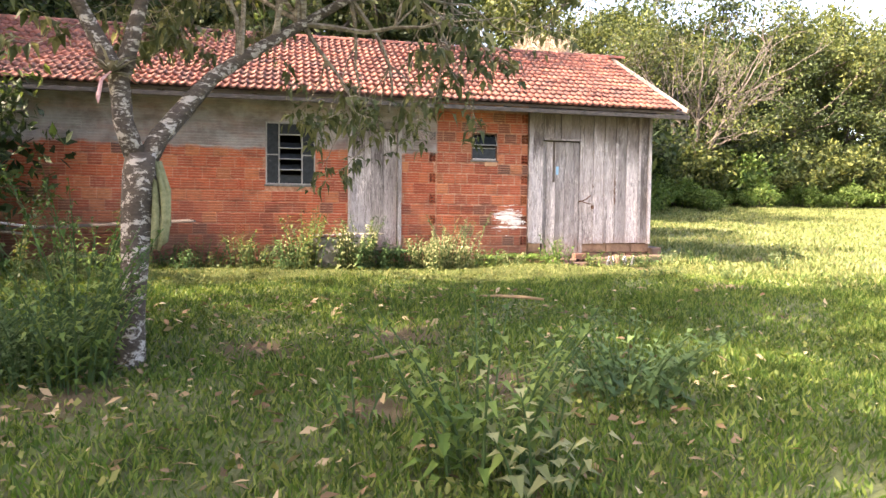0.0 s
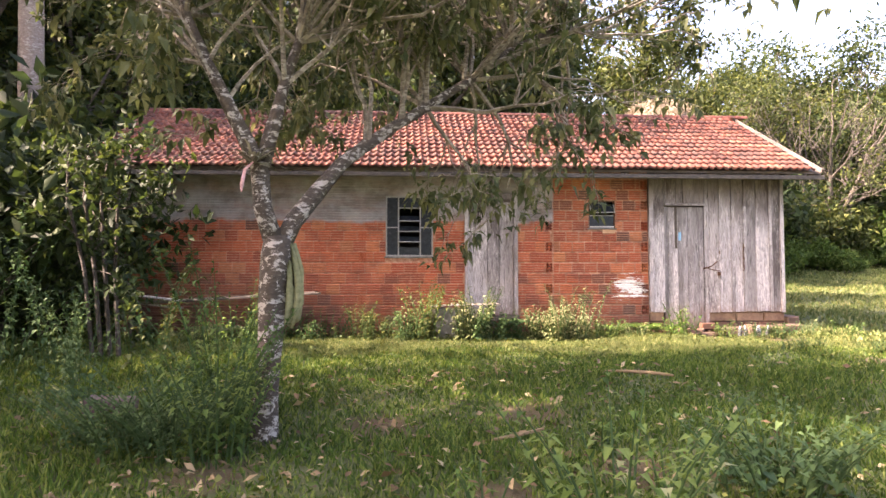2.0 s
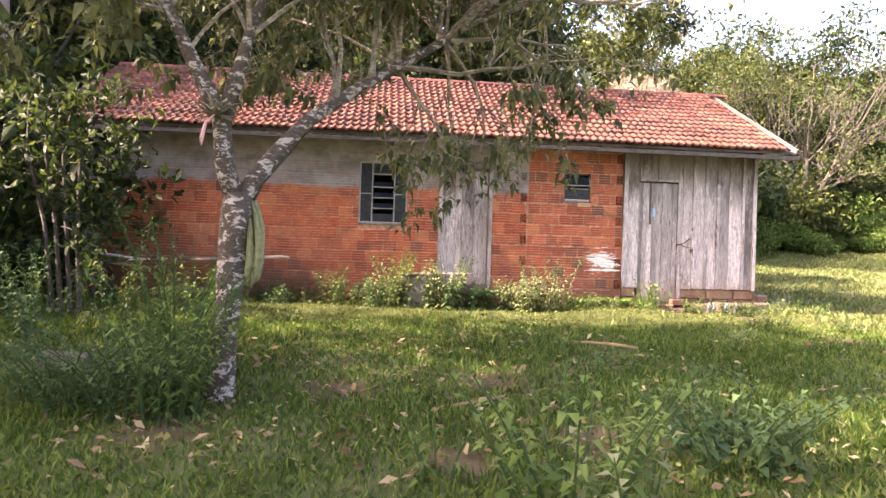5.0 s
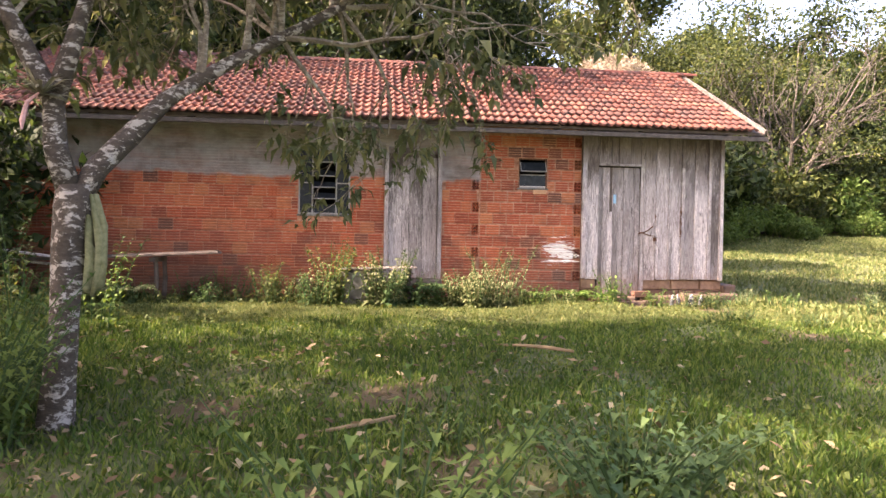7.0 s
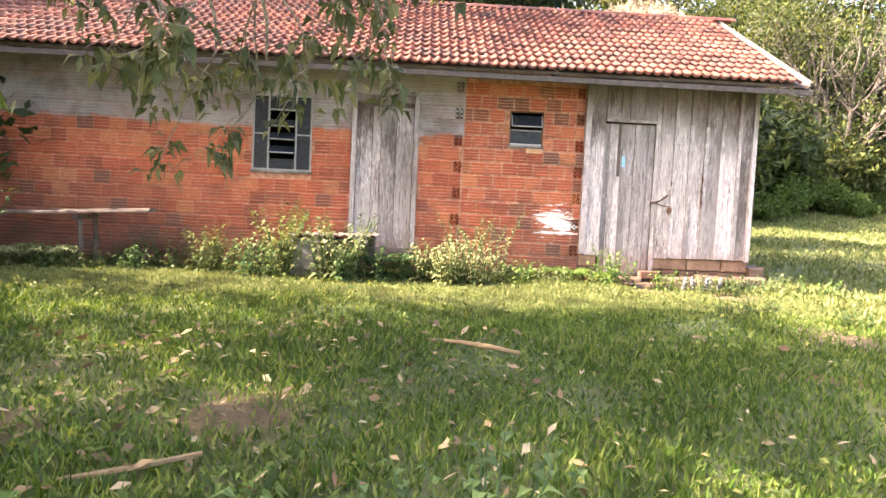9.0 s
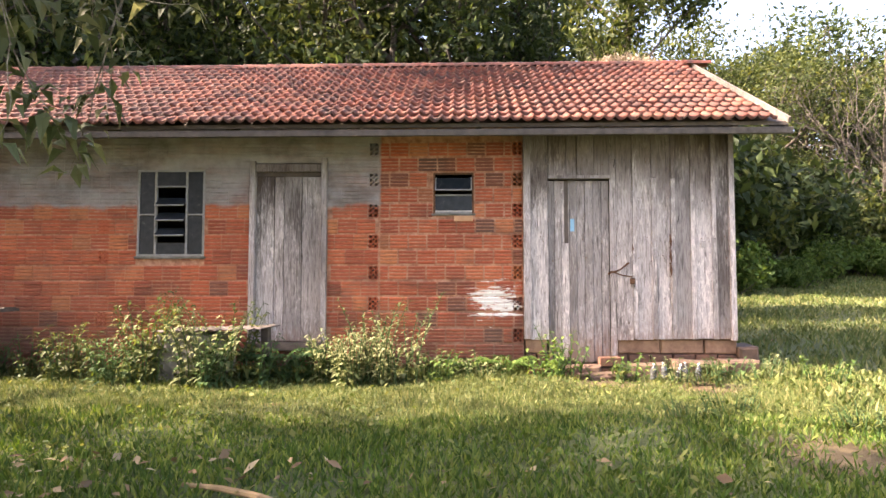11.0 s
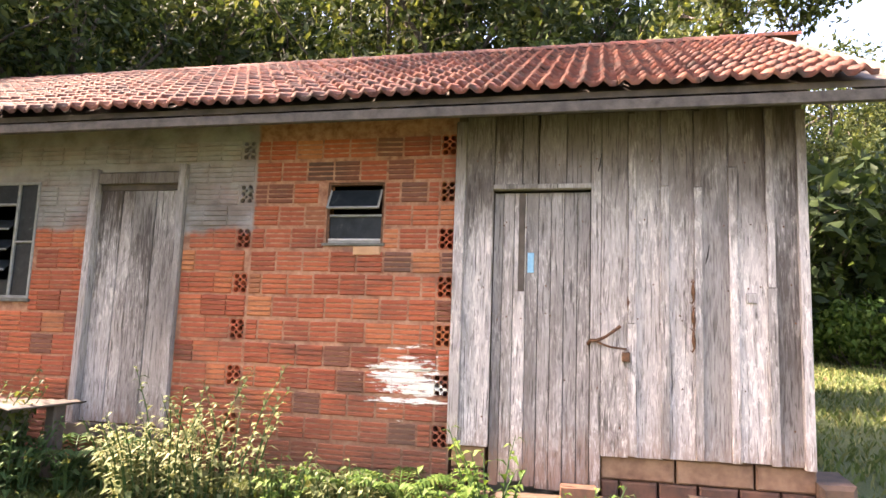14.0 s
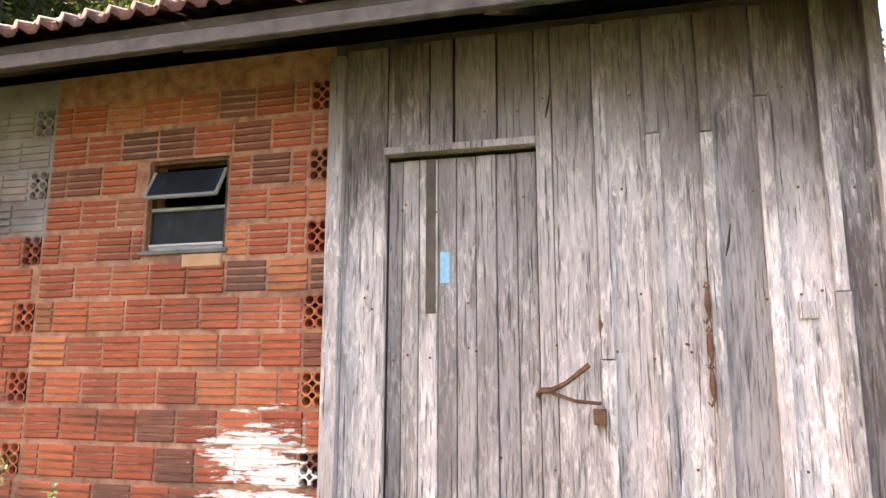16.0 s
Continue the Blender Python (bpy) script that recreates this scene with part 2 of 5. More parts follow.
M_CONCRETE = plain("mossy concrete", (0.07, 0.068, 0.055), (0.24, 0.23, 0.205), 6)
M_STONE = plain("red laterite stone", (0.045, 0.03, 0.02), (0.13, 0.078, 0.05), 8)
M_ROUGHBRICK = plain("solid red brick", (0.05, 0.027, 0.018), (0.18, 0.080, 0.044), 9)
M_STUMP = plain("dark stump wood", (0.045, 0.030, 0.026), (0.10, 0.065, 0.055), 12)
M_FOOT = plain("earth-stained render", (0.13, 0.062, 0.035), (0.36, 0.215, 0.125), 7)
M_RUST = plain("rusty iron", (0.07, 0.035, 0.02), (0.22, 0.10, 0.05), 40, 0.7, 0.4)
M_BLUE = plain("faded blue paper", (0.18, 0.42, 0.60), (0.30, 0.55, 0.70), 60)
M_CLOTH = plain("green hessian cloth", (0.10, 0.105, 0.045), (0.22, 0.22, 0.11), 30, 0.95)
M_BARK = bark_material("lichen bark", (0.034, 0.026, 0.018), (0.33, 0.305, 0.26), 0.53)
M_BARK_FOREST = bark_material("forest bark", (0.03, 0.024, 0.018), (0.12, 0.105, 0.09), 0.55)
M_TWIG = bark_material("dry twigs", (0.09, 0.075, 0.055), (0.28, 0.25, 0.19), 0.5)
M_DEADTWIG = bark_material("dead grey twigs", (0.035, 0.029, 0.023), (0.12, 0.105, 0.088), 0.5)
M_LEAF_OLIVE = leaf_material("olive leaves", (0.035, 0.052, 0.018), (0.070, 0.088, 0.034), (0.15, 0.155, 0.065))
M_LEAF_DARK = leaf_material("dark forest leaves", (0.011, 0.022, 0.007), (0.024, 0.043, 0.012), (0.060, 0.085, 0.022))
M_LEAF_MID = leaf_material("mid forest leaves", (0.018, 0.032, 0.009), (0.044, 0.064, 0.016), (0.105, 0.12, 0.030))
M_LEAF_BRIGHT = leaf_material("bright weed leaves", (0.03, 0.066, 0.011), (0.062, 0.118, 0.022), (0.13, 0.185, 0.045))
M_LEAF_SILVER = leaf_material("silvery weed leaves", (0.065, 0.09, 0.032), (0.125, 0.15, 0.06), (0.22, 0.235, 0.115))
M_LEAF_BUSH = leaf_material("dark bush leaves", (0.02, 0.05, 0.018), (0.045, 0.09, 0.03), (0.085, 0.14, 0.045))
M_LEAF_DRY = leaf_material("fallen dry leaves", (0.085, 0.052, 0.024), (0.19, 0.13, 0.065), (0.36, 0.29, 0.16), 0.1)
M_GRASS = leaf_material("lawn grass", (0.024, 0.056, 0.008), (0.060, 0.115, 0.016), (0.170, 0.205, 0.050), 0.35)
# drier yellow grass, its colour also raised to carry the sunlight
M_GRASS_DRY_LIT = leaf_material("dry yellow grass lightened as sunlit", (0.050, 0.082, 0.020), (0.100, 0.132, 0.036), (0.22, 0.215, 0.085), 0.3)
M_STRAW = leaf_material("dry straw", (0.13, 0.105, 0.07), (0.23, 0.19, 0.13), (0.34, 0.29, 0.21), 0.2)
M_BROM = leaf_material("air plant leaves", (0.14, 0.14, 0.09), (0.24, 0.23, 0.15), (0.34, 0.31, 0.22), 0.2)
M_PINK = plain("pink bloom", (0.42, 0.20, 0.20), (0.60, 0.36, 0.34), 50)


def glass_material():
    k = Mat("dirty pane", 0.28)
    col = k.ramp(k.noise(14, 5), (0.3, (0.010, 0.014, 0.018)), (0.62, (0.022, 0.028, 0.034)), (0.8, (0.09, 0.095, 0.095)))
    k.p.inputs["Specular IOR Level"].default_value = 0.22
    return k.done(col, k.noise(45, 3, k.mapped((1, 1, 0.05))), 0.25, 0.004)


def bottle_material():
    k = Mat("clear plastic", 0.15)
    k.p.inputs["Transmission Weight"].default_value = 0.55
    return k.done((0.14, 0.15, 0.145), k.noise(30, 3), 0.3, 0.01)


M_GLASS, M_BOTTLE = glass_material(), bottle_material()


# ---- mesh building ----
class Geo:
    """Vertices and faces in the making."""

    def __init__(self):
        self.v, self.f = [], []

    def box(self, x0, x1, y0, y1, z0, z1, m=None, c=0.0):
        n = len(self.v)
        pts = [(x0 + c, y0, z0 + c), (x1 - c, y0, z0 + c), (x1 - c, y0, z1 - c), (x0 + c, y0, z1 - c), (x0, y0 + c, z0), (x1, y0 + c, z0), (x1, y0 + c, z1), (x0, y0 + c, z1), (x0, y1, z0), (x1, y1, z0), (x1, y1, z1), (x0, y1, z1)]
        self.v += [tuple(m @ Vector(p)) for p in pts] if m else pts
        self.f.append((n, n + 1, n + 2, n + 3))
        for a in (0, 4):
            for i in range(4):
                j = (i + 1) % 4
                self.f.append((n + a + i, n + a + 4 + i, n + a + 4 + j, n + a + j))
        self.f.append((n + 11, n + 10, n + 9, n + 8))
        return self

    def tube(self, pts, radii, n=8, wob=0.0):
        pts = [Vector(p) for p in pts]
        base, k = len(self.v), len(pts)
        side = Vector((0.31, 0.95, 0.05))
        for i, p in enumerate(pts):
            d = (pts[min(i + 1, k - 1)] - pts[max(i - 1, 0)]).normalized()
            u = d.cross(side).normalized()
            w = d.cross(u)
            for j in range(n):
                a = 2 * math.pi * j / n
                r = radii[i] * (1 + wob * noise.noise(p * 5 + Vector((j * 1.7, 0, 0))))
                self.v.append(tuple(p + u * (r * math.cos(a)) + w * (r * math.sin(a))))
        for i in range(k - 1):
            for j in range(n):
                q = (j + 1) % n
                self.f.append((base + i * n + j, base + i * n + q, base + (i + 1) * n + q, base + (i + 1) * n + j))
        self.f.append(tuple(base + j for j in reversed(range(n))))
        self.f.append(tuple(base + (k - 1) * n + j for j in range(n)))
        return self

    def ring(self, profile, n=12, at=(0, 0, 0)):
        """A turned body from (radius, height) pairs."""
        return self.tube([(at[0], at[1], at[2] + h) for r, h in profile], [r for r, h in profile], n)

    def leaf(self, p, d, length, width, up=Vector((0, 0, 1)), droop=0.25):
        """One folded leaf of two halves along d."""
        p, d = Vector(p), Vector(d).normalized()
        s = d.cross(up)
        s = s.normalized() if s.length > 1e-3 else Vector((1, 0, 0))
        nrm = s.cross(d)
        mid = p + d * (length * 0.45) + nrm * (0.1 * length)
        tip = p + d * length - Vector((0, 0, droop * length))
        n = len(self.v)
        self.v += [tuple(q) for q in (p, mid + s * (width / 2) + nrm * (0.12 * width), tip, mid - s * (width / 2) + nrm * (0.12 * width), mid)]
        self.f += [(n, n + 1, n + 4), (n + 1, n + 2, n + 4), (n, n + 4, n + 3), (n + 4, n + 2, n + 3)]

    def mesh(self, name, mat, smooth=False):
        me = bpy.data.meshes.new(name)
        me.from_pydata(self.v, [], self.f)
        me.materials.append(mat)
        if smooth:
            me.shade_smooth()
        return me


def part(name, g, mat, parent=None, label="", smooth=False):
    ob = new(name, g.mesh(name, mat, smooth) if isinstance(g, Geo) else g)
    ob.parent = parent
    if label:
        ob["label"] = label
    return ob


def thing(name, label, category, at=(0, 0, 0), group="", kind=""):
    ob = new(name)
    ob.location = at
    return tagged(ob, label, category, group, kind)


def quads(name, p, d, s, mat, smooth=False):
    """A mesh of many small two-triangle leaves: centres p, half axes d (long) and s (wide), with a fold."""
    n = len(p)
    fold = np.cross(d, s)
    fold /= np.linalg.norm(fold, axis=1)[:, None] + 1e-9
    w = np.linalg.norm(s, axis=1)[:, None] * 0.35
    v = np.stack([p - d, p + s + fold * w, p + d, p - s + fold * w], 1).reshape(-1, 3)
    me = bpy.data.meshes.new(name)
    me.vertices.add(4 * n)
    me.vertices.foreach_set("co", v.astype(np.float32).ravel())
    me.loops.add(6 * n)
    idx = (np.arange(n)[:, None] * 4 + np.array([0, 1, 2, 0, 2, 3])[None]).ravel()
    me.loops.foreach_set("vertex_index", idx.astype(np.int32))
    me.polygons.add(2 * n)
    me.polygons.foreach_set("loop_start", np.arange(0, 6 * n, 3, dtype=np.int32))
    me.update(calc_edges=True)
    me.validate()
    me.materials.append(mat)
    return me


def unit(n, g=rng):
    v = g.normal(size=(n, 3))
    return v / np.linalg.norm(v, axis=1)[:, None]


def leaf_cloud(name, centres, spread, per, size, mat, g, hang=0.2):
    """Leaves in loose clumps round the given centres."""
    c = np.repeat(np.asarray(centres, float), per, 0)
    n = len(c)
    p = c + g.normal(size=(n, 3)) * np.asarray(spread)
    d = unit(n, g)
    d[:, 2] -= hang
    d /= np.linalg.norm(d, axis=1)[:, None]
    s = np.cross(d, unit(n, g))
    s /= np.linalg.norm(s, axis=1)[:, None]
    L = size * g.uniform(0.6, 1.35, (n, 1))
    return quads(name, p, d * L, s * L * 0.42, mat)


# ---- ground ----
GY = [-900, -60, -12, 0, 3, 5, 6.2, 8, 10.5, 14, 20, 28, 45, 900]
GZ = [-6, -3, -0.5, 0.06, 0.33, 0.47, 0.58, 0.68, 0.73, 0.85, 1.35, 2.05, 3.2, 9]


def gz(x, y):
    x, y = np.asarray(x, float), np.asarray(y, float)
    near = np.exp(-((y - 5) / 16) ** 2)
    return np.interp(y, GY, GZ) + near * (0.025 * np.sin(1.9 * x + 0.7 * y) + 0.02 * np.sin(3.1 * y - 1.3 * x + 1))


def ground_sheet():
    a = np.linspace(-1, 1, 221)
    gx = 4 + 9 * a + 900 * np.sign(a) * np.abs(a) ** 7
    gy = 9 + 12 * a + 900 * np.sign(a) * np.abs(a) ** 7
    X, Y = np.meshgrid(gx, gy)
    Z = gz(X, Y)
    g = Geo()
    g.v = [tuple(q) for q in np.stack([X, Y, Z], -1).reshape(-1, 3).tolist()]
    n = len(a)
    g.f = [(j * n + i, j * n + i + 1, (j + 1) * n + i + 1, (j + 1) * n + i) for j in range(n - 1) for i in range(n - 1)]
    return tagged(part("ground", g, M_GROUND, smooth=True), "sloping lawn of patchy grass over red soil", "ground", kind="structure")


ground_sheet()

# ---- house: walls ----
WY = 11.13           # outer face of the front wall
X0, XD, XP, X1 = -4.62, 2.385, 3.977, 6.27
EAVE_Y, EAVE_Z, RIDGE_Y, RIDGE_Z = 10.60, 3.37, 13.5, 4.90
RX0, RX1 = -5.0, 6.68
BACK = 14.45
C = 0.173            # brick course
BASE = 0.70
D1 = (0.92, 1.79, 1.06, 3.06)
D2 = (4.25, 4.98, 0.86, 2.865)
W1 = (-0.366, 0.40, 2.012, 2.99)
W2 = (2.98, 3.43, 2.484, 2.946)

house_front = thing("wall_front", "brick front wall half washed with grey cement", "wall", kind="structure")


FLUES = [(x - 0.055, x + 0.055, BASE + C * (row + 0.5) - 0.07, BASE + C * (row + 0.5) + 0.07) for x in (XD - 0.075, XP - 0.065) for row in range(0, int((3.40 - BASE) / C), 2)]
FLUES += [(-0.795, -0.685, z - 0.07, z + 0.07) for z in (1.305, 1.997, 2.343)]


def pierced(g, x0, x1, z0, z1, y0, y1, holes):
    """A wall slab with openings, butted from boxes."""
    xs = sorted({x0, x1, *[h[0] for h in holes], *[h[1] for h in holes]})
    zs = sorted({z0, z1, *[h[2] for h in holes], *[h[3] for h in holes]})
    for a, b in zip(xs, xs[1:]):
        run = None
        for c, d in zip(zs, zs[1:]):
            mx, mz = (a + b) / 2, (c + d) / 2
            hole = any(h[0] < mx < h[1] and h[2] < mz < h[3] for h in holes)
            if hole:
                if run:
                    g.box(a, b, y0, y1, *run)
                run = None
            else:
                run = (run[0], d) if run else (c, d)
        if run:
            g.box(a, b, y0, y1, *run)
    return g


part("mortar_bed", pierced(Geo(), X0, XP, BASE - 0.3, 3.45, WY - 0.001, WY + 0.14, [D1, W1, W2, *FLUES]), M_MORTAR, house_front, "red mortar bed")
side = Geo()
side.box(X0, X0 + 0.14, WY + 0.14, BACK - 0.14, 0.3, 3.45)
side.box(X0, X1, BACK - 0.14, BACK, 0.3, 4.26)
tagged(part("wall_back", side, M_MORTAR), "plain brick back and end walls", "wall", kind="structure")
# added near-black panel gives the windows the darkness of an unlit room
tagged(part("wall_inner", Geo().box(X0 + 0.14, X1 - 0.2, WY + 1.6, WY + 1.7, 0.4, 3.4), M_DARK), "near-black panel for the unlit room behind the windows", "wall", kind="structure")
tagged(part("floor", Geo().box(X0 + 0.14, X1 - 0.14, WY + 0.14, BACK - 0.14, 0.6, 0.95), M_CONCRETE), "raised concrete floor inside the house", "floor", kind="structure")
gab = Geo()
for gx in (X0 + 0.005, X1 - 0.14):
    n = len(gab.v)
    outline = [(WY + 0.1, 3.45), (BACK - 0.142, 3.45), (BACK - 0.142, 4.24), (RIDGE_Y, RIDGE_Z - 0.12)]
    gab.v += [(gx, y, z) for y, z in outline] + [(gx + 0.12, y, z) for y, z in outline]
    gab.f += [(n + 3, n + 2, n + 1, n), (n + 4, n + 5, n + 6, n + 7)] + [(n + i, n + (i + 1) % 4, n + 4 + (i + 1) % 4, n + 4 + i) for i in range(4)]
tagged(part("gable_wall", gab, M_DARKWOOD), "dark timber gable ends under the roof", "wall", kind="structure")


def brick_mesh(w, h, far=False):
    """A hollow clay block lying on its side: ribbed face with four grooves."""
    g = Geo()
    prof = [(0.012, -h / 2), (0.0, -h / 2 + 0.008)]
    k = 4
    for i in range(1, k):
        zc = -h / 2 + h * i / k
        prof += [(0.0, zc - 0.009), (0.016, zc - 0.003), (0.016, zc + 0.003), (0.0, zc + 0.007)]
    prof += [(0.0, h / 2 - 0.008), (0.012, h / 2)]
    for x in (-w / 2, w / 2):
        g.v += [(x, y - 0.010, z) for y, z in prof] + [(x, 0.05, h / 2), (x, 0.05, -h / 2)]
    n = len(prof) + 2
    g.f = [(i, i + n, i + n + 1, i + 1) for i in range(len(prof) - 1)]
    g.f += [tuple(range(n)), tuple(reversed(range(n, 2 * n)))]
    return g


def holed_mesh(w, h):
    """A block end with two by three dark flue holes."""
    g = Geo()
    cw, ch = w / 2, h / 3
    for i in range(2):
        for j in range(3):
            cx, cz = -w / 2 + cw * (i + 0.5), -h / 2 + ch * (j + 0.5)
            n = len(g.v)
            for r, y in ((1.0, -0.008), (0.36, -0.006), (0.34, 0.10)):
                for a in range(8):
                    t = 2 * math.pi * (a + 0.5) / 8
                    ca, sa = math.cos(t), math.sin(t)
                    if r == 1.0:
                        s = 0.5 / max(abs(ca), abs(sa))
                        g.v.append((cx + cw * ca * s, y, cz + ch * sa * s))
                    else:
                        g.v.append((cx + min(cw, ch) * r * 1.1 * ca, y, cz + min(cw, ch) * r * 1.1 * sa))
            for k in range(2):
                for a in range(8):
                    b = (a + 1) % 8
                    g.f.append((n + 8 * k + a, n + 8 * k + b, n + 8 * k + 8 + b, n + 8 * k + 8 + a))
            g.f.append(tuple(n + 16 + a for a in range(8)))
    return g


def wall_bricks():
    r = random.Random(5)
    sizes = (0.198, 0.190, 0.182, 0.10, 0.14)
    tight = [brick_mesh(w, C - 0.015).mesh("brick", M_BRICK) for w in sizes]
    wide = [brick_mesh(w, C - 0.024).mesh("brick", M_BRICK) for w in sizes]
    holed = holed_mesh(0.115, C - 0.016).mesh("holed_brick", M_BRICK)
    rest = Geo()
    count = 0
    nrow = int((3.40 - BASE) / C)
    for row in range(nrow):
        z = BASE + C * (row + 0.5)
        for a, b, joint, kinds in ((X0 + 0.01, XD - 0.015, 0.009, tight), (XD + 0.005, XP - 0.005, 0.019, wide)):
            x = a + (0.0 if row % 2 else -0.105)
            end = b
            if row % 2 == 0:
                ob = part("holed_brick", holed, M_BRICK, house_front)
                ob.location = (b - 0.06, WY - 0.002, z)
                end = b - 0.122
            while x < end - 0.03:
                p = 0.212 + r.uniform(-0.006, 0.006)
                lo, hi = max(x, a), min(x + p - joint, end - 0.008)
                x += p
                for d in (D1, W1, W2):
                    if d[2] - 0.06 < z < d[3] + 0.05:
                        if lo < d[1] and hi > d[0]:
                            if lo < d[0] and d[0] - lo > hi - d[1]:
                                hi = d[0] - 0.012
                            else:
                                lo = d[1] + 0.012
                if hi - lo < 0.045:
                    continue
                w, cx = hi - lo, (lo + hi) / 2
                dy, dz = r.uniform(-0.004, 0.004), r.uniform(-0.003, 0.003)
                tilt = r.uniform(-0.012, 0.012)
                if cx > 0.05 and count < 290:
                    me = min(kinds, key=lambda q: abs(q.vertices[len(q.vertices) // 2].co.x * 2 - w))
                    ob = part("brick", me, M_BRICK, house_front)
                    ob.location, ob.rotation_euler = (cx, WY + dy, z + dz), (0, tilt, 0)
                    ob.scale.x = w / (me.vertices[len(me.vertices) // 2].co.x * 2)
                    count += 1
                else:
                    b2 = brick_mesh(w, C - (0.015 if joint < 0.01 else 0.024))
                    n = len(rest.v)
                    rest.v += [(cx + q[0], WY + dy + q[1], z + dz + q[2] + q[0] * tilt) for q in b2.v]
                    rest.f += [tuple(i + n for i in f) for f in b2.f]
    tagged(part("brick_courses", rest, M_BRICK_FAR, house_front, "ribbed orange hollow bricks"), kind="stuff")
    # single holed bricks of the old jamb left of the window
    for z in (1.305, 1.997, 2.343):
        ob = part("holed_brick", holed, M_BRICK, house_front)
        ob.location = (-0.74, WY - 0.012, z)


# ---- house: boarded end ----
def board(g, x0, x1, z0, z1, y=WY - 0.03, th=0.022, lean=0.0):
    m = pose((x0 + x1) / 2, y, (z0 + z1) / 2, 0, lean, 0)
    w, h = (x1 - x0) / 2, (z1 - z0) / 2
    return g.box(-w, w, -th / 2, th / 2, -h, h, m, 0.003)


def boarded_wall():
    wall = thing("wall_boarded", "wall of weathered grey vertical boards with cover strips", "wall", kind="structure")
    r = random.Random(3)

    def u(c):
        return XP + (c - 62) * 0.003216

    part("stud_frame", pierced(Geo(), XP, X1, 1.10, 3.45, WY + 0.0, WY + 0.06, [(D2[0], D2[1], 1.10, D2[3])]), M_DARKWOOD, wall, "dark timber backing")
    part("corner_trim", board(Geo(), u(62), u(85), 1.10, 3.36, WY - 0.05, 0.05), M_TRIM, wall)
    part("corner_trim", board(Geo(), u(757), u(775), 1.09, 3.36, WY - 0.05, 0.06), M_TRIM, wall)
    for a, b in ((85, 147), (357, 378), (379, 433), (446, 500), (511, 566), (577, 632), (644, 702), (714, 758)):
        low = 0.86 if a == 357 else 1.10 + r.uniform(-0.015, 0.01)
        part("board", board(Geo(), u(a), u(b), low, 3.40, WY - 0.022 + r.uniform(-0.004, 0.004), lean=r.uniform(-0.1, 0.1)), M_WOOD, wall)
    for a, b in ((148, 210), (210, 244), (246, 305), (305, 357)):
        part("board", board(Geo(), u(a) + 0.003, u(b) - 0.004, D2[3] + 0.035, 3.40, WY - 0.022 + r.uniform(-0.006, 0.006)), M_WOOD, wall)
    part("lintel", board(Geo(), u(147), u(358), D2[3] - 0.004, D2[3] + 0.03, WY - 0.04, 0.06), M_TRIM, wall)
    for a, b, j in ((432, 450, 1.95), (497, 514, 2.87), (563, 578, 2.86), (629, 646, 2.99), (699, 716, 2.2)):
        part("cover_strip", board(Geo(), u(a), u(b), 1.10, j - 0.002, WY - 0.045, 0.02, r.uniform(-0.15, 0.15)), M_STRIP, wall)
        part("cover_strip", board(Geo(), u(a) + 0.004, u(b) - 0.002, j + 0.002, 3.38, WY - 0.045, 0.02, r.uniform(-0.15, 0.15)), M_STRIP, wall)
    for z in (2.16, 1.99, 1.85):
        hook = part("iron_hook", Geo().tube([(5.575, WY - 0.06, z + 0.07), (5.575, WY - 0.065, z + 0.03), (5.575, WY - 0.07, z), (5.578, WY - 0.065, z - 0.05), (5.565, WY - 0.065, z - 0.075), (5.555, WY - 0.065, z - 0.06)], [0.004, 0.010, 0.014, 0.006, 0.005, 0.003], 6), M_RUST, wall, "dark hanging iron hook")
        part("hook_eye", Geo().tube([(5.565, WY - 0.06, z + 0.065), (5.575, WY - 0.06, z + 0.085), (5.585, WY - 0.06, z + 0.065)], [0.004] * 3, 5), M_RUST, hook)
    part("iron_hook", Geo().tube([(5.17, WY - 0.04, 2.13), (5.172, WY - 0.05, 2.09), (5.17, WY - 0.04, 2.03)], [0.004, 0.011, 0.003], 6), M_RUST, wall)
    part("wood_patch", Geo().box(5.90, 5.965, WY - 0.052, WY - 0.033, 2.10, 2.165, None, 0.004), M_WOOD, wall, "small square wooden patch")
    for a, z in ((586, 2.35), (640, 2.05), (708, 2.28), (372, 2.98)):
        part("crack", Geo().tube([(u(a) + 0.02, WY - 0.036, z + 0.13), (u(a) + 0.008, WY - 0.037, z + 0.05), (u(a) - 0.004, WY - 0.036, z)], [0.002, 0.006, 0.002], 5), M_DARK, wall, "dark split in the board")
    for i in range(46):
        zz = r.choice((1.3, 1.55, 1.98, 2.2, 2.62, 3.05)) + r.uniform(-0.03, 0.03)
        nl = part("nail", Geo().tube([(0, 0, 0), (0, -0.003, 0)], [0.006, 0.006], 6), M_RUST, wall)
        nl.location = (u(r.uniform(90, 750)), WY - 0.037, zz)
    # boarded side of the same room
    yy = WY + 0.02
    while yy < BACK - 0.2:
        w = r.uniform(0.17, 0.24)
        part("board", Geo().box(X1 - 0.03, X1, yy, yy + w - 0.01, 1.10, 3.45), M_WOOD, wall)
        yy += w
    foot = thing("footing", "low footing of stained red bricks under the boards", "footing", kind="structure")
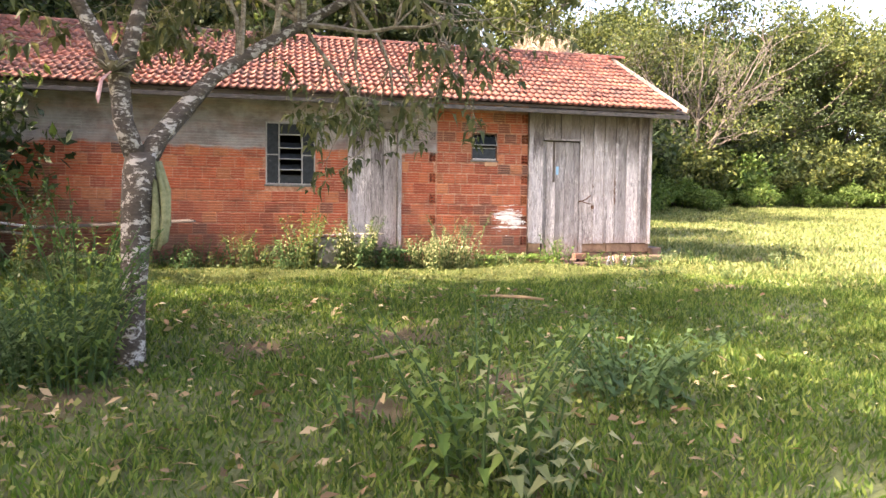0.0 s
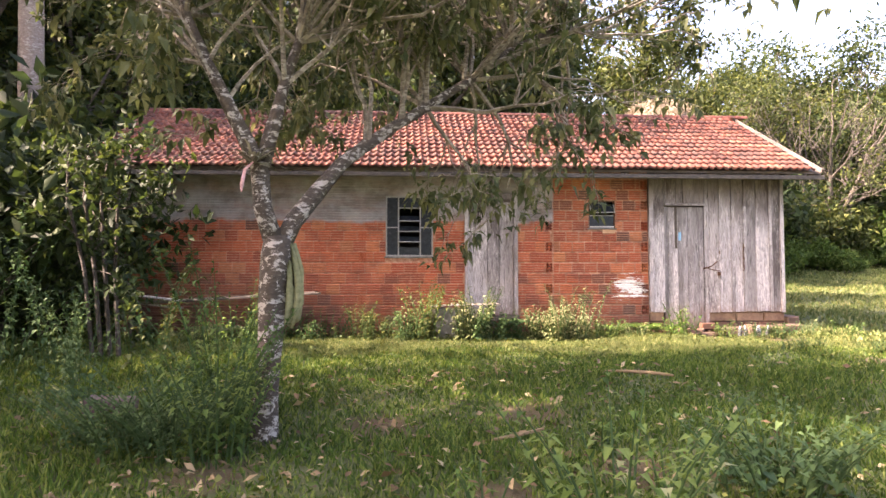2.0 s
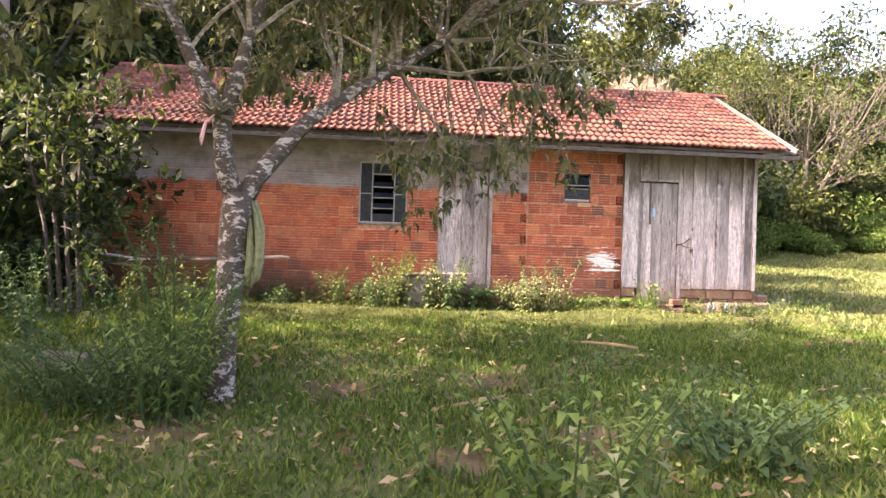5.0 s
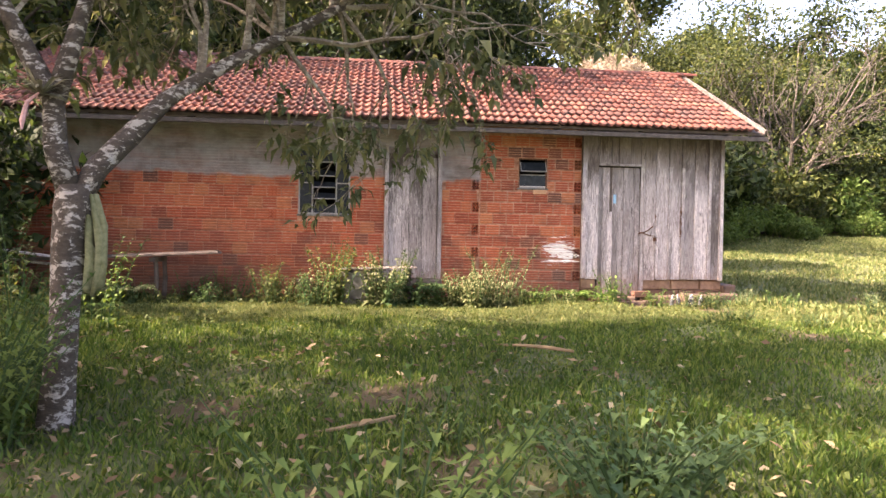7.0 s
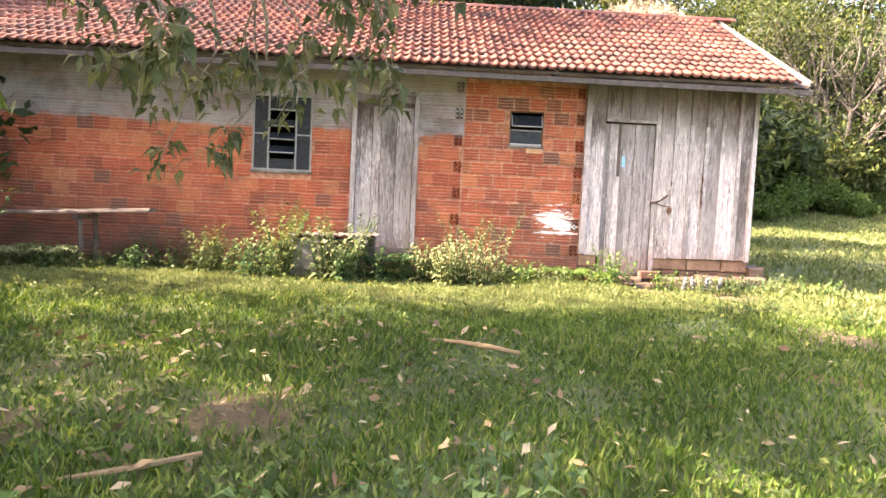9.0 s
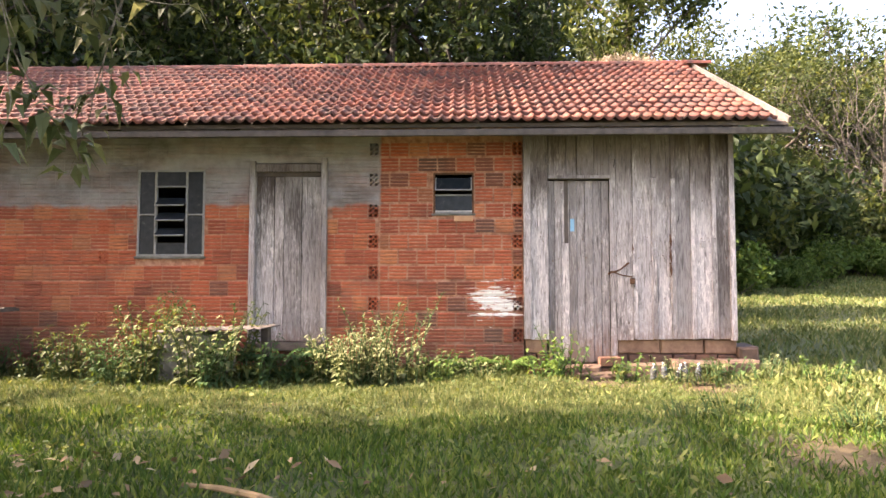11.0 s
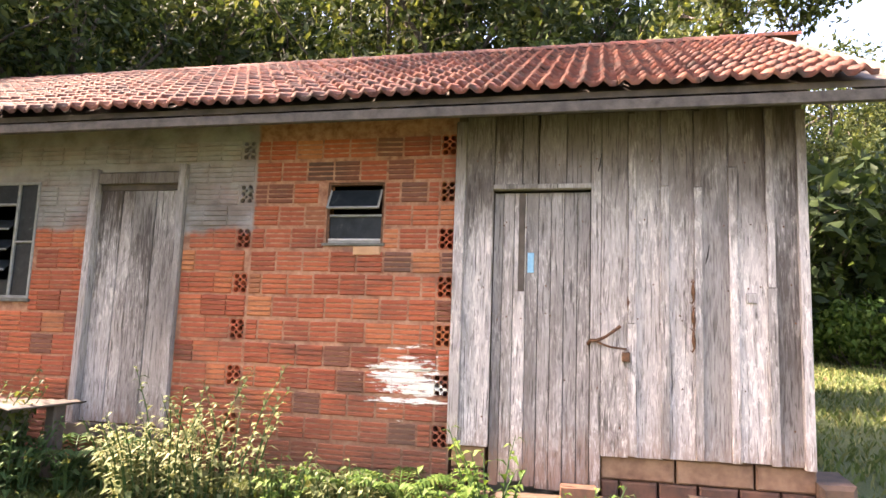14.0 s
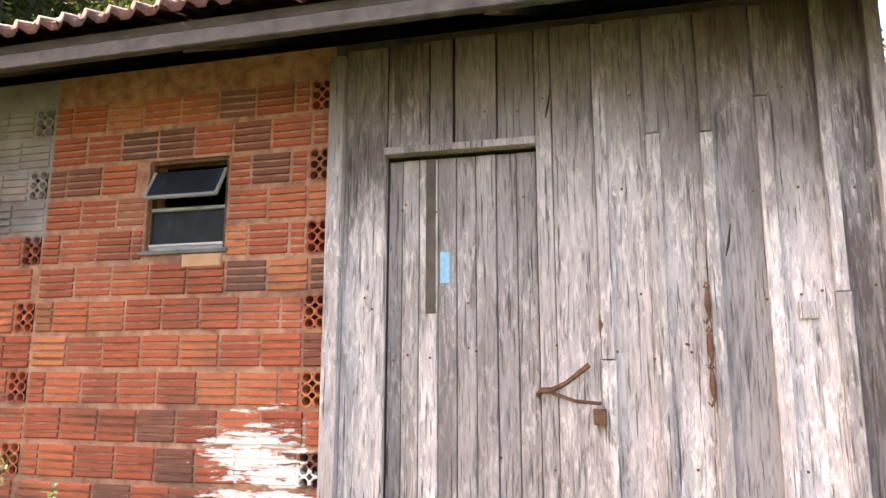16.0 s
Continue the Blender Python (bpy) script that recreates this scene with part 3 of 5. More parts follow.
    for row in range(3):
        for a, e in ((XP + 0.02, D2[0] - 0.012), (D2[1] + 0.018, X1 + 0.03)) if row else ((XP + 0.02, X1 + 0.03),):
            pitch = 0.24 if row < 2 else 0.47
            x = a - (0.12 if row % 2 else 0)
            while x < e - 0.03:
                lo, hi = max(x, a), min(x + pitch, e)
                if hi - lo > 0.03:
                    part("brick", Geo().box(lo, hi - 0.010, WY + 0.004 + r.uniform(-0.008, 0.008), WY + 0.2, 0.62 + row * 0.16, 0.773 + row * 0.16, None, 0.012), M_FOOT if row == 2 else M_ROUGHBRICK, foot)
                x += pitch + 0.003


def door_boards():
    d = thing("door_2", "closed door of narrow weathered white boards", "door", kind="structure")
    r = random.Random(8)
    edges = [148, 169, 193, 220, 246, 273, 301, 329, 356]
    for a, b in zip(edges, edges[1:]):
        x0, x1 = XP + (a - 62) * 0.003216, XP + (b - 62) * 0.003216
        part("board", board(Geo(), x0 + 0.002, x1 - 0.002, D2[2] + r.uniform(-0.03, 0.02), D2[3] - 0.02, WY + 0.008 + r.uniform(-0.004, 0.004)), M_TRIM if r.random() < 0.75 else M_WOOD, d)
    # solid dark strip on the boards imitates the shade of a rotten gap
    part("gap_strip", board(Geo(), 4.43, 4.475, 2.15, D2[3] - 0.02, WY - 0.006, 0.006), M_DARKWOOD, d, "dark strip for the shade in a rotten gap")
    part("paper_scrap", board(Geo(), 4.495, 4.54, 2.28, 2.42, WY - 0.006, 0.003), M_BLUE, d, "faded blue paper scrap")
    hasp = part("hasp", Geo().tube([(4.97, WY - 0.05, 1.83), (5.03, WY - 0.07, 1.86), (5.12, WY - 0.06, 1.93)], [0.012, 0.009, 0.011], 6), M_RUST, d, "rusty iron hasp")
    part("chain", Geo().tube([(4.97, WY - 0.05, 1.82), (5.06, WY - 0.075, 1.79), (5.16, WY - 0.05, 1.78)], [0.007] * 3, 6), M_RUST, hasp)
    part("padlock", Geo().box(5.13, 5.18, WY - 0.085, WY - 0.055, 1.70, 1.76, None, 0.006), M_RUST, hasp, "small brown padlock")
    part("staple", Geo().tube([(4.91, WY - 0.01, 1.81), (4.93, WY - 0.05, 1.83), (4.97, WY - 0.05, 1.83)], [0.012] * 3, 6), M_RUST, d)


def door_left():
    d = thing("door_1", "closed grey plank door in a pale wooden frame", "door", kind="structure")
    x0, x1, z0, z1 = D1
    part("jamb", Geo().box(x0, x0 + 0.062, WY - 0.05, WY + 0.12, z0 - 0.02, z1 + 0.02, None, 0.004), M_TRIM, d)
    part("jamb", Geo().box(x1 - 0.062, x1, WY - 0.05, WY + 0.12, z0, z1 + 0.05, None, 0.004), M_TRIM, d)
    part("head", Geo().box(x0 + 0.062, x1 - 0.062, WY - 0.03, WY + 0.12, z1 - 0.10, z1 - 0.012, None, 0.004), M_WOOD, d)
    part("sill", Geo().box(x0 - 0.02, x1 + 0.02, WY - 0.06, WY + 0.14, z0 - 0.10, z0, None, 0.01), M_DARKWOOD, d, "dark worn threshold")
    # the gap below the head is a solid bar coloured dark like shade
    part("head_gap", Geo().box(x0 + 0.062, x1 - 0.062, WY + 0.012, WY + 0.10, z1 - 0.15, z1 - 0.10, None, 0.004), M_DARKWOOD, d, "dark bar for the shade in the gap under the head")
    ed = [x0 + 0.065, x0 + 0.27, x0 + 0.38, x0 + 0.58, x1 - 0.065]
    for i, (a, b) in enumerate(zip(ed, ed[1:])):
        part("board", board(Geo(), a + 0.002, b - 0.003, z0 + 0.005, z1 - 0.152, WY + 0.03 + 0.004 * (i % 2)), M_WOOD, d)


# ---- windows ----
def window_left():
    x0, x1, z0, z1 = W1
    w = thing("window_1", "steel window with open glass louvres", "window", kind="structure")
    y = WY + 0.0
    a, b = x0 + 0.195, x1 - 0.195
    zm = z0 + 0.46
    bars = [(x0, x0 + 0.022, z0, z1), (x1 - 0.022, x1, z0, z1), (a, a + 0.022, z0 + 0.022, z1 - 0.022), (b - 0.022, b, z0 + 0.022, z1 - 0.022),
            (x0 + 0.022, x1 - 0.022, z0, z0 + 0.022), (x0 + 0.022, x1 - 0.022, z1 - 0.022, z1), (x0 + 0.022, a, zm, zm + 0.018), (b, x1 - 0.022, zm, zm + 0.018), (a + 0.022, b - 0.022, z1 - 0.20, z1 - 0.182)]
    for p in bars:
        part("frame_bar", Geo().box(p[0], p[1], y - 0.012, y + 0.03, p[2], p[3], None, 0.003), M_STEEL, w)
    panes = [(x0 + 0.022, a, z0 + 0.022, zm), (x0 + 0.022, a, zm + 0.018, z1 - 0.022), (b, x1 - 0.022, z0 + 0.022, zm), (b, x1 - 0.022, zm + 0.018, z1 - 0.022), (a + 0.022, b - 0.022, z1 - 0.182, z1 - 0.022), (a + 0.022, b - 0.022, z0 + 0.022, z0 + 0.15)]
    for p in panes:
        part("pane", Geo().box(p[0], p[1], y + 0.008, y + 0.013, p[2], p[3]), M_GLASS, w)
    for i in range(3):
        z = z0 + 0.28 + i * 0.17
        lv = part("louvre", Geo().box(a + 0.025, b - 0.025, -0.075, 0.075, -0.003, 0.003, None, 0.001), M_GLASS, w)
        lv.matrix_world = Matrix.Translation((0, y + 0.0, z)) @ pose(0, 0, 0, 38, 0, 0)
        rim = part("louvre_rim", Geo().box(a + 0.024, b - 0.024, -0.088, -0.074, -0.007, 0.007, None, 0.002), M_STEEL, w)
        rim.matrix_world = Matrix.Translation((0, y + 0.0, z)) @ pose(0, 0, 0, 38, 0, 0)
    part("window_sill", Geo().box(x0 - 0.02, x1 + 0.02, y - 0.03, y + 0.10, z0 - 0.03, z0 - 0.002, None, 0.004), M_CONCRETE, w)


def window_small():
    x0, x1, z0, z1 = W2
    w = thing("window_2", "small steel window with its upper pane tilted open", "window", kind="structure")
    y = WY + 0.02
    for p in ((x0, x0 + 0.02, z0, z1), (x1 - 0.02, x1, z0, z1), (x0 + 0.02, x1 - 0.02, z0, z0 + 0.02), (x0 + 0.02, x1 - 0.02, z1 - 0.02, z1), (x0 + 0.02, x1 - 0.02, z0 + 0.20, z0 + 0.218)):
        part("frame_bar", Geo().box(p[0], p[1], y - 0.01, y + 0.03, p[2], p[3], None, 0.003), M_RUST if p[3] == z1 else M_STEEL, w)
    part("pane", Geo().box(x0 + 0.02, x1 - 0.02, y + 0.008, y + 0.013, z0 + 0.02, z0 + 0.20), M_GLASS, w)
    part("putty", Geo().box(x0 + 0.02, x1 - 0.02, y - 0.014, y + 0.006, z0 + 0.021, z0 + 0.034, None, 0.003), M_PUTTY, w)
    fl = part("tilted_pane", Geo().box(x0 + 0.022, x1 - 0.022, -0.003, 0.003, -0.16, 0.0, None, 0.001), M_GLASS, w)
    fl.matrix_world = Matrix.Translation((0, y - 0.0, z1 - 0.06)) @ pose(0, 0, 0, -28, 0, 0)
    for q in ((x0 + 0.02, x0 + 0.034, -0.17, 0.0), (x1 - 0.034, x1 - 0.02, -0.17, 0.0), (x0 + 0.034, x1 - 0.034, -0.175, -0.158)):
        ob = part("sash_bar", Geo().box(q[0], q[1], -0.01, 0.004, q[2], q[3], None, 0.002), M_STEEL, w)
        ob.matrix_world = fl.matrix_world
    part("window_sill", Geo().box(x0 - 0.02, x1 + 0.02, WY - 0.022, WY + 0.1, z0 - 0.022, z0 - 0.002, None, 0.003), M_CONCRETE, w)
    part("sill_brick", Geo().box(x0 + 0.23, x1 - 0.01, WY - 0.02, WY + 0.03, z0 - 0.09, z0 - 0.026, None, 0.005), plain("pale clay", (0.45, 0.24, 0.13), (0.6, 0.36, 0.2)), w, "pale clay slip")


boarded_wall()
door_boards()
door_left()
window_left()
window_small()

# ---- roof ----
PITCH = math.atan2(RIDGE_Z - EAVE_Z, RIDGE_Y - EAVE_Y)
SLOPE = math.hypot(RIDGE_Z - EAVE_Z, RIDGE_Y - EAVE_Y)
roof = thing("roof", "gabled roof of weathered red clay tiles", "roof", kind="structure")
TW, ROWS_N = 0.24, 14
TL = SLOPE / ROWS_N


def tile_geo():
    """One interlocking tile: a barrel roll beside a shallow pan, thick front lip."""
    g = Geo()
    prof = []
    for i in range(13):
        t = i / 12
        h = 0.034 * max(0.0, math.sin(4 * math.pi * t - 0.6)) - 0.004
        prof.append((t * TW * 1.02 - TW / 2, h))
    n = len(prof)
    for y, lift, th in ((-0.06, 0.046, 0.0), (TL, 0.0, 0.0), (-0.06, 0.046, 0.036)):
        g.v += [(x, y, h + lift - th) for x, h in prof]
    for i in range(n - 1):
        g.f.append((i, i + 1, n + i + 1, n + i))
        g.f.append((2 * n + i, 2 * n + i + 1, i + 1, i))
    return g


def roof_tiles():
    r = random.Random(11)
    t = tile_geo()
    me = t.mesh("tile", M_TILE)
    me.shade_smooth()
    rest = Geo()
    cols = int((RX1 - RX0) / TW)
    lie = Euler((PITCH, 0, 0)).to_matrix().to_4x4()
    for i in range(cols):
        x = RX0 + TW * (i + 0.5)
        for j in range(ROWS_N):
            s = j * TL
            loc = Vector((x + r.uniform(-0.006, 0.006), EAVE_Y + s * math.cos(PITCH), EAVE_Z + 0.03 + s * math.sin(PITCH) + r.uniform(-0.006, 0.006)))
            m = Matrix.Translation(loc) @ lie @ pose(0, 0, 0, r.uniform(-1, 1), r.uniform(-1.5, 1.5), r.uniform(-1.6, 1.6))
            if i >= cols - 21:
                ob = part("tile", me, M_TILE, roof)
                ob.matrix_world = m
            else:
                n = len(rest.v)
                rest.v += [tuple(m @ Vector(v)) for v in t.v]
                rest.f += [tuple(k + n for k in f) for f in t.f]
    tagged(part("tile_rows", rest, M_TILE_FAR, roof, "rows of weathered red clay tiles", True), kind="stuff")
    n = 0
    x = RX0
    while x < RX1 - 0.1:
        g = Geo()
        for i in range(9):
            a = math.pi * i / 8
            for xx, k in ((x, 1.0), (x + 0.40, 0.86)):
                g.v.append((xx, RIDGE_Y + 0.11 * k * math.cos(a), RIDGE_Z + 0.02 + 0.075 * k * math.sin(a)))
        g.f = [(2 * i, 2 * i + 1, 2 * i + 3, 2 * i + 2) for i in range(8)]
        part("ridge_tile", g, M_TILE, roof, smooth=True)
        x += 0.36
    # boarding under the tiles, the rear slope, and the gable verges
    g = Geo()
    by, bz = BACK + 0.2, 4.28
    for (ya, za, yb, zb) in ((EAVE_Y + 0.02, EAVE_Z + 0.005, RIDGE_Y, RIDGE_Z), (RIDGE_Y, RIDGE_Z, by, bz)):
        k = len(g.v)
        g.v += [(RX0 + 0.02, ya, za), (RX1 - 0.03, ya, za), (RX1 - 0.03, yb, zb), (RX0 + 0.02, yb, zb)]
        g.v += [(p[0], p[1], p[2] - 0.04) for p in g.v[k:k + 4]]
        g.f += [(k, k + 1, k + 2, k + 3), (k + 7, k + 6, k + 5, k + 4), (k, k + 4, k + 5, k + 1), (k + 1, k + 5, k + 6, k + 2), (k + 2, k + 6, k + 7, k + 3), (k + 3, k + 7, k + 4, k)]
    part("roof_boarding", g, M_DARKWOOD, roof, "dark boarding under the tiles")
    part("fascia", Geo().box(RX0, RX1 + 0.02, EAVE_Y - 0.025, EAVE_Y + 0.012, 3.238, 3.308, None, 0.005), M_FASCIA, roof, "grey weathered fascia board")
    for xx in (RX0 - 0.01, RX1 - 0.02):
        g = Geo()
        g.box(-0.014, 0.014, -0.02, SLOPE, -0.01, 0.050, Matrix.Translation((xx, EAVE_Y, EAVE_Z)) @ lie, 0.004)
        part("verge", g, M_VERGE, roof, "pale mortar verge")
        g = Geo()
        g.box(-0.02, 0.02, 0.0, SLOPE, -0.14, -0.03, Matrix.Translation((xx - 0.01, EAVE_Y, EAVE_Z)) @ lie, 0.004)
        part("bargeboard", g, M_FASCIA, roof)
    for i in range(9):
        xx = RX0 + 0.5 + i * 1.33
        part("rafter", Geo().box(xx - 0.03, xx + 0.03, 0.03, SLOPE, -0.13, -0.045, Matrix.Translation((0, EAVE_Y, EAVE_Z)) @ lie), M_DARKWOOD, roof)


# ---- trees ----
def branch(g, p, d, length, r, depth, rr, tips, bend=0.25, lift=0.1):
    """A bending limb that forks; collects the twig ends."""
    pts, rad = [p], [r]
    k = 5
    for i in range(k):
        d = (d + Vector((rr.uniform(-1, 1), rr.uniform(-1, 1), rr.uniform(-1, 1))) * bend + Vector((0, 0, lift))).normalized()
        p = p + d * (length / k)
        pts.append(p)
        rad.append(r * (1 - 0.6 * (i + 1) / k))
        if depth == 0 and i >= 1:
            tips.append(tuple(p))
    g.tube(pts, rad, 6 if r > 0.03 else 4)
    if depth > 0:
        for i in range(3 if depth > 1 else 4):
            q = pts[rr.randint(2, k)]
            e = (d + Vector((rr.uniform(-1, 1), rr.uniform(-1, 1), rr.uniform(-0.5, 0.9))) * 0.9).normalized()
            branch(g, q, e, length * rr.uniform(0.5, 0.75), r * 0.42, depth - 1, rr, tips, bend, lift)


def forest_tree(seed, height, spread, mat, per, size, bark=None, trunk=0.2, low=0.3):
    """A wood's tree: tapered trunk, forking limbs, crown of many leaves in uneven clumps."""
    rr, g = random.Random(seed), np.random.default_rng(seed)
    t = thing("tree", "", "tree")
    wood, tips = Geo(), []
    top = Vector((rr.uniform(-0.4, 0.4), rr.uniform(-0.4, 0.4), height * 0.75))
    pts = [Vector((0, 0, -0.5)), Vector((0.02, 0, 0.2)), top * 0.35 + Vector((rr.uniform(-0.2, 0.2), 0, 0)), top * 0.7, top]
    wood.tube(pts, [trunk * 1.5, trunk, trunk * 0.8, trunk * 0.5, trunk * 0.2], 9, 0.2)
    for i in range(9):
        f = low + (0.98 - low) * i / 8
        a = i * 2.4 + rr.uniform(-0.5, 0.5)
        d = Vector((math.cos(a), math.sin(a), rr.uniform(0.25, 0.8))).normalized()
        branch(wood, top * f, d, spread * (1.15 - 0.55 * abs(f - 0.45)) * rr.uniform(0.75, 1.1), trunk * 0.4, 1, rr, tips)
    part("trunk", wood, bark or M_BARK_FOREST, t, smooth=True)
    c = np.array(tips) + g.normal(size=(len(tips), 3)) * 0.25
    part("crown", leaf_cloud("crown", c, (0.42 * spread / 3, 0.42 * spread / 3, 0.30 * spread / 3), per, size, mat, g), mat, t)
    return t


def place(t, x, y, turn, k, label, group="wood behind the house", sink=0.0):
    m = pose(x, y, float(gz(x, y)) - sink, 0, 0, turn) @ Matrix.Scale(k, 4)
    c = copy_thing(t, m)
    c.scale = (k, k, k)
    return tagged(c, label, "tree", group)


def edge(x):
    """Far edge of the field beside the house."""
    return float(np.interp(x, (9, 12, 16, 20, 26, 34), (22.5, 24.5, 28.0, 31.5, 33.0, 34.0)))


def forest():
    r = random.Random(21)
    kinds = [forest_tree(1, 9, 3.2, M_LEAF_DARK, 66, 0.112), forest_tree(2, 10, 3.4, M_LEAF_MID, 62, 0.112), forest_tree(3, 8, 3.0, M_LEAF_DARK, 64, 0.11, low=0.15), forest_tree(4, 11, 3.3, M_LEAF_MID, 60, 0.115)]
    names = ["tall dark green forest tree with dense crown", "leafy mid-green forest tree", "low-branched dark forest tree", "tall forest tree with bright green leaves"]
    spots = []
    # a belt behind the house, higher on its left than on its right
    for x in np.arange(-15, -4, 2.3):
        spots.append((x, 19 + r.uniform(-1, 1), 1.0))
    for x in np.arange(-18, -4, 2.6):
        spots.append((x + r.uniform(-1, 1), 24 + r.uniform(-1, 1), 1.25))
    for x in np.arange(-4, 7.5, 2.3):
        spots.append((x + r.uniform(-0.7, 0.7), 26.5 + r.uniform(-0.8, 0.8), 1.3 if x < 4 else 1.0))
    for x in np.arange(-22, 7, 4.0):
        spots.append((x + r.uniform(-1, 1), 32 + r.uniform(-2, 2), 1.6))
    # left flank
    for x, y in ((-9.0, 14.0), (-7.6, 16.5), (-11.5, 13.5), (-12, 16), (-14.5, 13)):
        spots.append((x, y, 0.95))
    # right flank beyond the field
    for x in np.arange(12.5, 42, 2.3):
        spots.append((x + r.uniform(-0.6, 0.6), edge(x) + 4.0 + r.uniform(-1, 1.5), r.uniform(0.52, 0.68) if x < 17 else r.uniform(0.85, 1.1)))
    for x in np.arange(13, 54, 3.0):
        spots.append((x + r.uniform(-1, 1), edge(x) + 9.5 + r.uniform(-2, 2), r.uniform(0.72, 0.95) if x < 18 else r.uniform(1.15, 1.4)))
    for x, y in ((30, 24), (33, 20), (36, 15), (38, 10), (34, 28), (39, 22)):
        spots.append((x, y, 0.9))
    for i, (x, y, k) in enumerate(spots):
        j = r.choice((0, 2, 2, 3)) if x > 9 else r.randrange(4)
        place(kinds[j], x, y, r.uniform(0, 360), k * r.uniform(0.88, 1.12), names[j])
    # trees beside and behind the walker that shade the lawn
    for x, y, k in ((-7.6, 3.6, 0.75), (-10.0, 2.4, 1.2), (-9.5, -1.8, 0.85), (-14.5, 1.6, 1.3)):
        j = r.randrange(4)
        place(kinds[j], x, y, r.uniform(0, 360), k, names[j], "wood behind the walker")
    for j, t in enumerate(kinds):
        x, y, k = ((-16.5, 19, 1.1), (-20, 25, 1.3), (-15, 13.5, 1.0), (13, 39, 1.2))[j]
        t.matrix_basis = pose(x, y, float(gz(x, y)), 0, 0, 40 * j)
        t.scale = (k, k, k)
        tagged(t, names[j], "tree", "wood behind the house")


forest()


def shrub(seed, height, width, mat, n_stems, per, size, hang=0.2):
    """A many-stemmed bush with leaf clumps down to the ground."""
    rr, g = random.Random(seed), np.random.default_rng(seed)
    t = thing("shrub", "", "shrub")
    wood, tips = Geo(), []
    for i in range(n_stems):
        a = rr.uniform(0, 6.28)
        q = Vector((math.cos(a), math.sin(a), 0)) * rr.uniform(0, 0.25 * width)
        d = Vector((math.cos(a) * 0.55, math.sin(a) * 0.55, rr.uniform(0.4, 1.2))).normalized()
        branch(wood, q - Vector((0, 0, 0.05)), d, height * rr.uniform(0.5, 0.95), 0.012 + 0.008 * height, 1, rr, tips, 0.3, 0.08)
    tagged(part("stem_mass", wood, M_BARK_FOREST, t), kind="stuff")
    part("foliage", leaf_cloud("foliage", tips, np.array((0.16, 0.16, 0.13)) * width / 2, per, size, mat, g, hang), mat, t)
    return t


def put_copies(t, spots, label, group, rr, category="shrub"):
    for i, (x, y, k) in enumerate(spots):
        m = pose(x, y, float(gz(x, y)) - 0.02, 0, 0, rr.uniform(0, 360))
        if i:
            c = copy_thing(t, m)
        else:
            c = t
            c.matrix_basis = m
        c.scale = (k, k, k)
        tagged(c, label, category, group)


def undergrowth():
    rr = random.Random(31)
    dark = shrub(51, 2.6, 2.6, M_LEAF_DARK, 15, 18, 0.115)
    mid = shrub(52, 2.0, 2.4, M_LEAF_MID, 14, 18, 0.11)
    bright = shrub(53, 1.2, 1.8, M_LEAF_BRIGHT, 13, 18, 0.09)
    s = [(x + rr.uniform(-0.5, 0.5), 17.4 + rr.uniform(-0.5, 0.8), rr.uniform(1.0, 1.5)) for x in np.arange(-17, 0, 2.0)]
    s += [(x + rr.uniform(-0.5, 0.5), 23.8 + rr.uniform(-0.5, 0.8), rr.uniform(1.3, 1.8)) for x in np.arange(-3, 11, 1.9)]
    s += [(-6.6, 11.2, 1.25), (-7.6, 9.8, 1.2), (-6.4, 12.8, 1.3), (-8.6, 11.4, 1.5), (-9.8, 9.6, 1.5), (-5.9, 10.2, 0.9), (-8.0, 13.5, 1.7), (-10.8, 11.6, 1.8), (-6.3, 9.4, 1.1), (-5.6, 12.2, 1.2), (-7.4, 7.6, 1.1)]
    s += [(x + rr.uniform(-0.8, 0.8), edge(x) + 2.2 + rr.uniform(-0.8, 0.8), rr.uniform(1.1, 1.6)) for x in np.arange(12, 40, 1.7)]
    put_copies(dark, s, "dense dark green shrub at the wood's edge", "undergrowth", rr)
    s = [(x + rr.uniform(-0.8, 0.8), edge(x) + 0.9 + rr.uniform(-1.0, 0.8), rr.uniform(0.9, 1.4)) for x in np.arange(11, 40, 1.7)]
    s += [(-7.2, 8.6, 0.9), (-5.6, 11.6, 0.9), (-8.9, 8.4, 1.2)]
    s += [(x + rr.uniform(-0.8, 0.8), 24.5 + rr.uniform(-0.6, 0.6), rr.uniform(1.3, 1.8)) for x in np.arange(6, 12, 1.6)]
    put_copies(mid, s, "leafy green shrub at the wood's edge", "undergrowth", rr)
    s = [(x + rr.uniform(-0.8, 0.8), edge(x) - 0.6 + rr.uniform(-2.2, 0.9), rr.uniform(0.35, 0.95)) for x in np.arange(9.6, 38, 0.95)]
    s += [(18.6, 31.6, 1.7), (21.2, 32.4, 1.9), (22.6, 32.2, 1.8), (24.6, 32.6, 1.6)]
    put_copies(bright, s, "low bright green weed shrub", "undergrowth", rr)


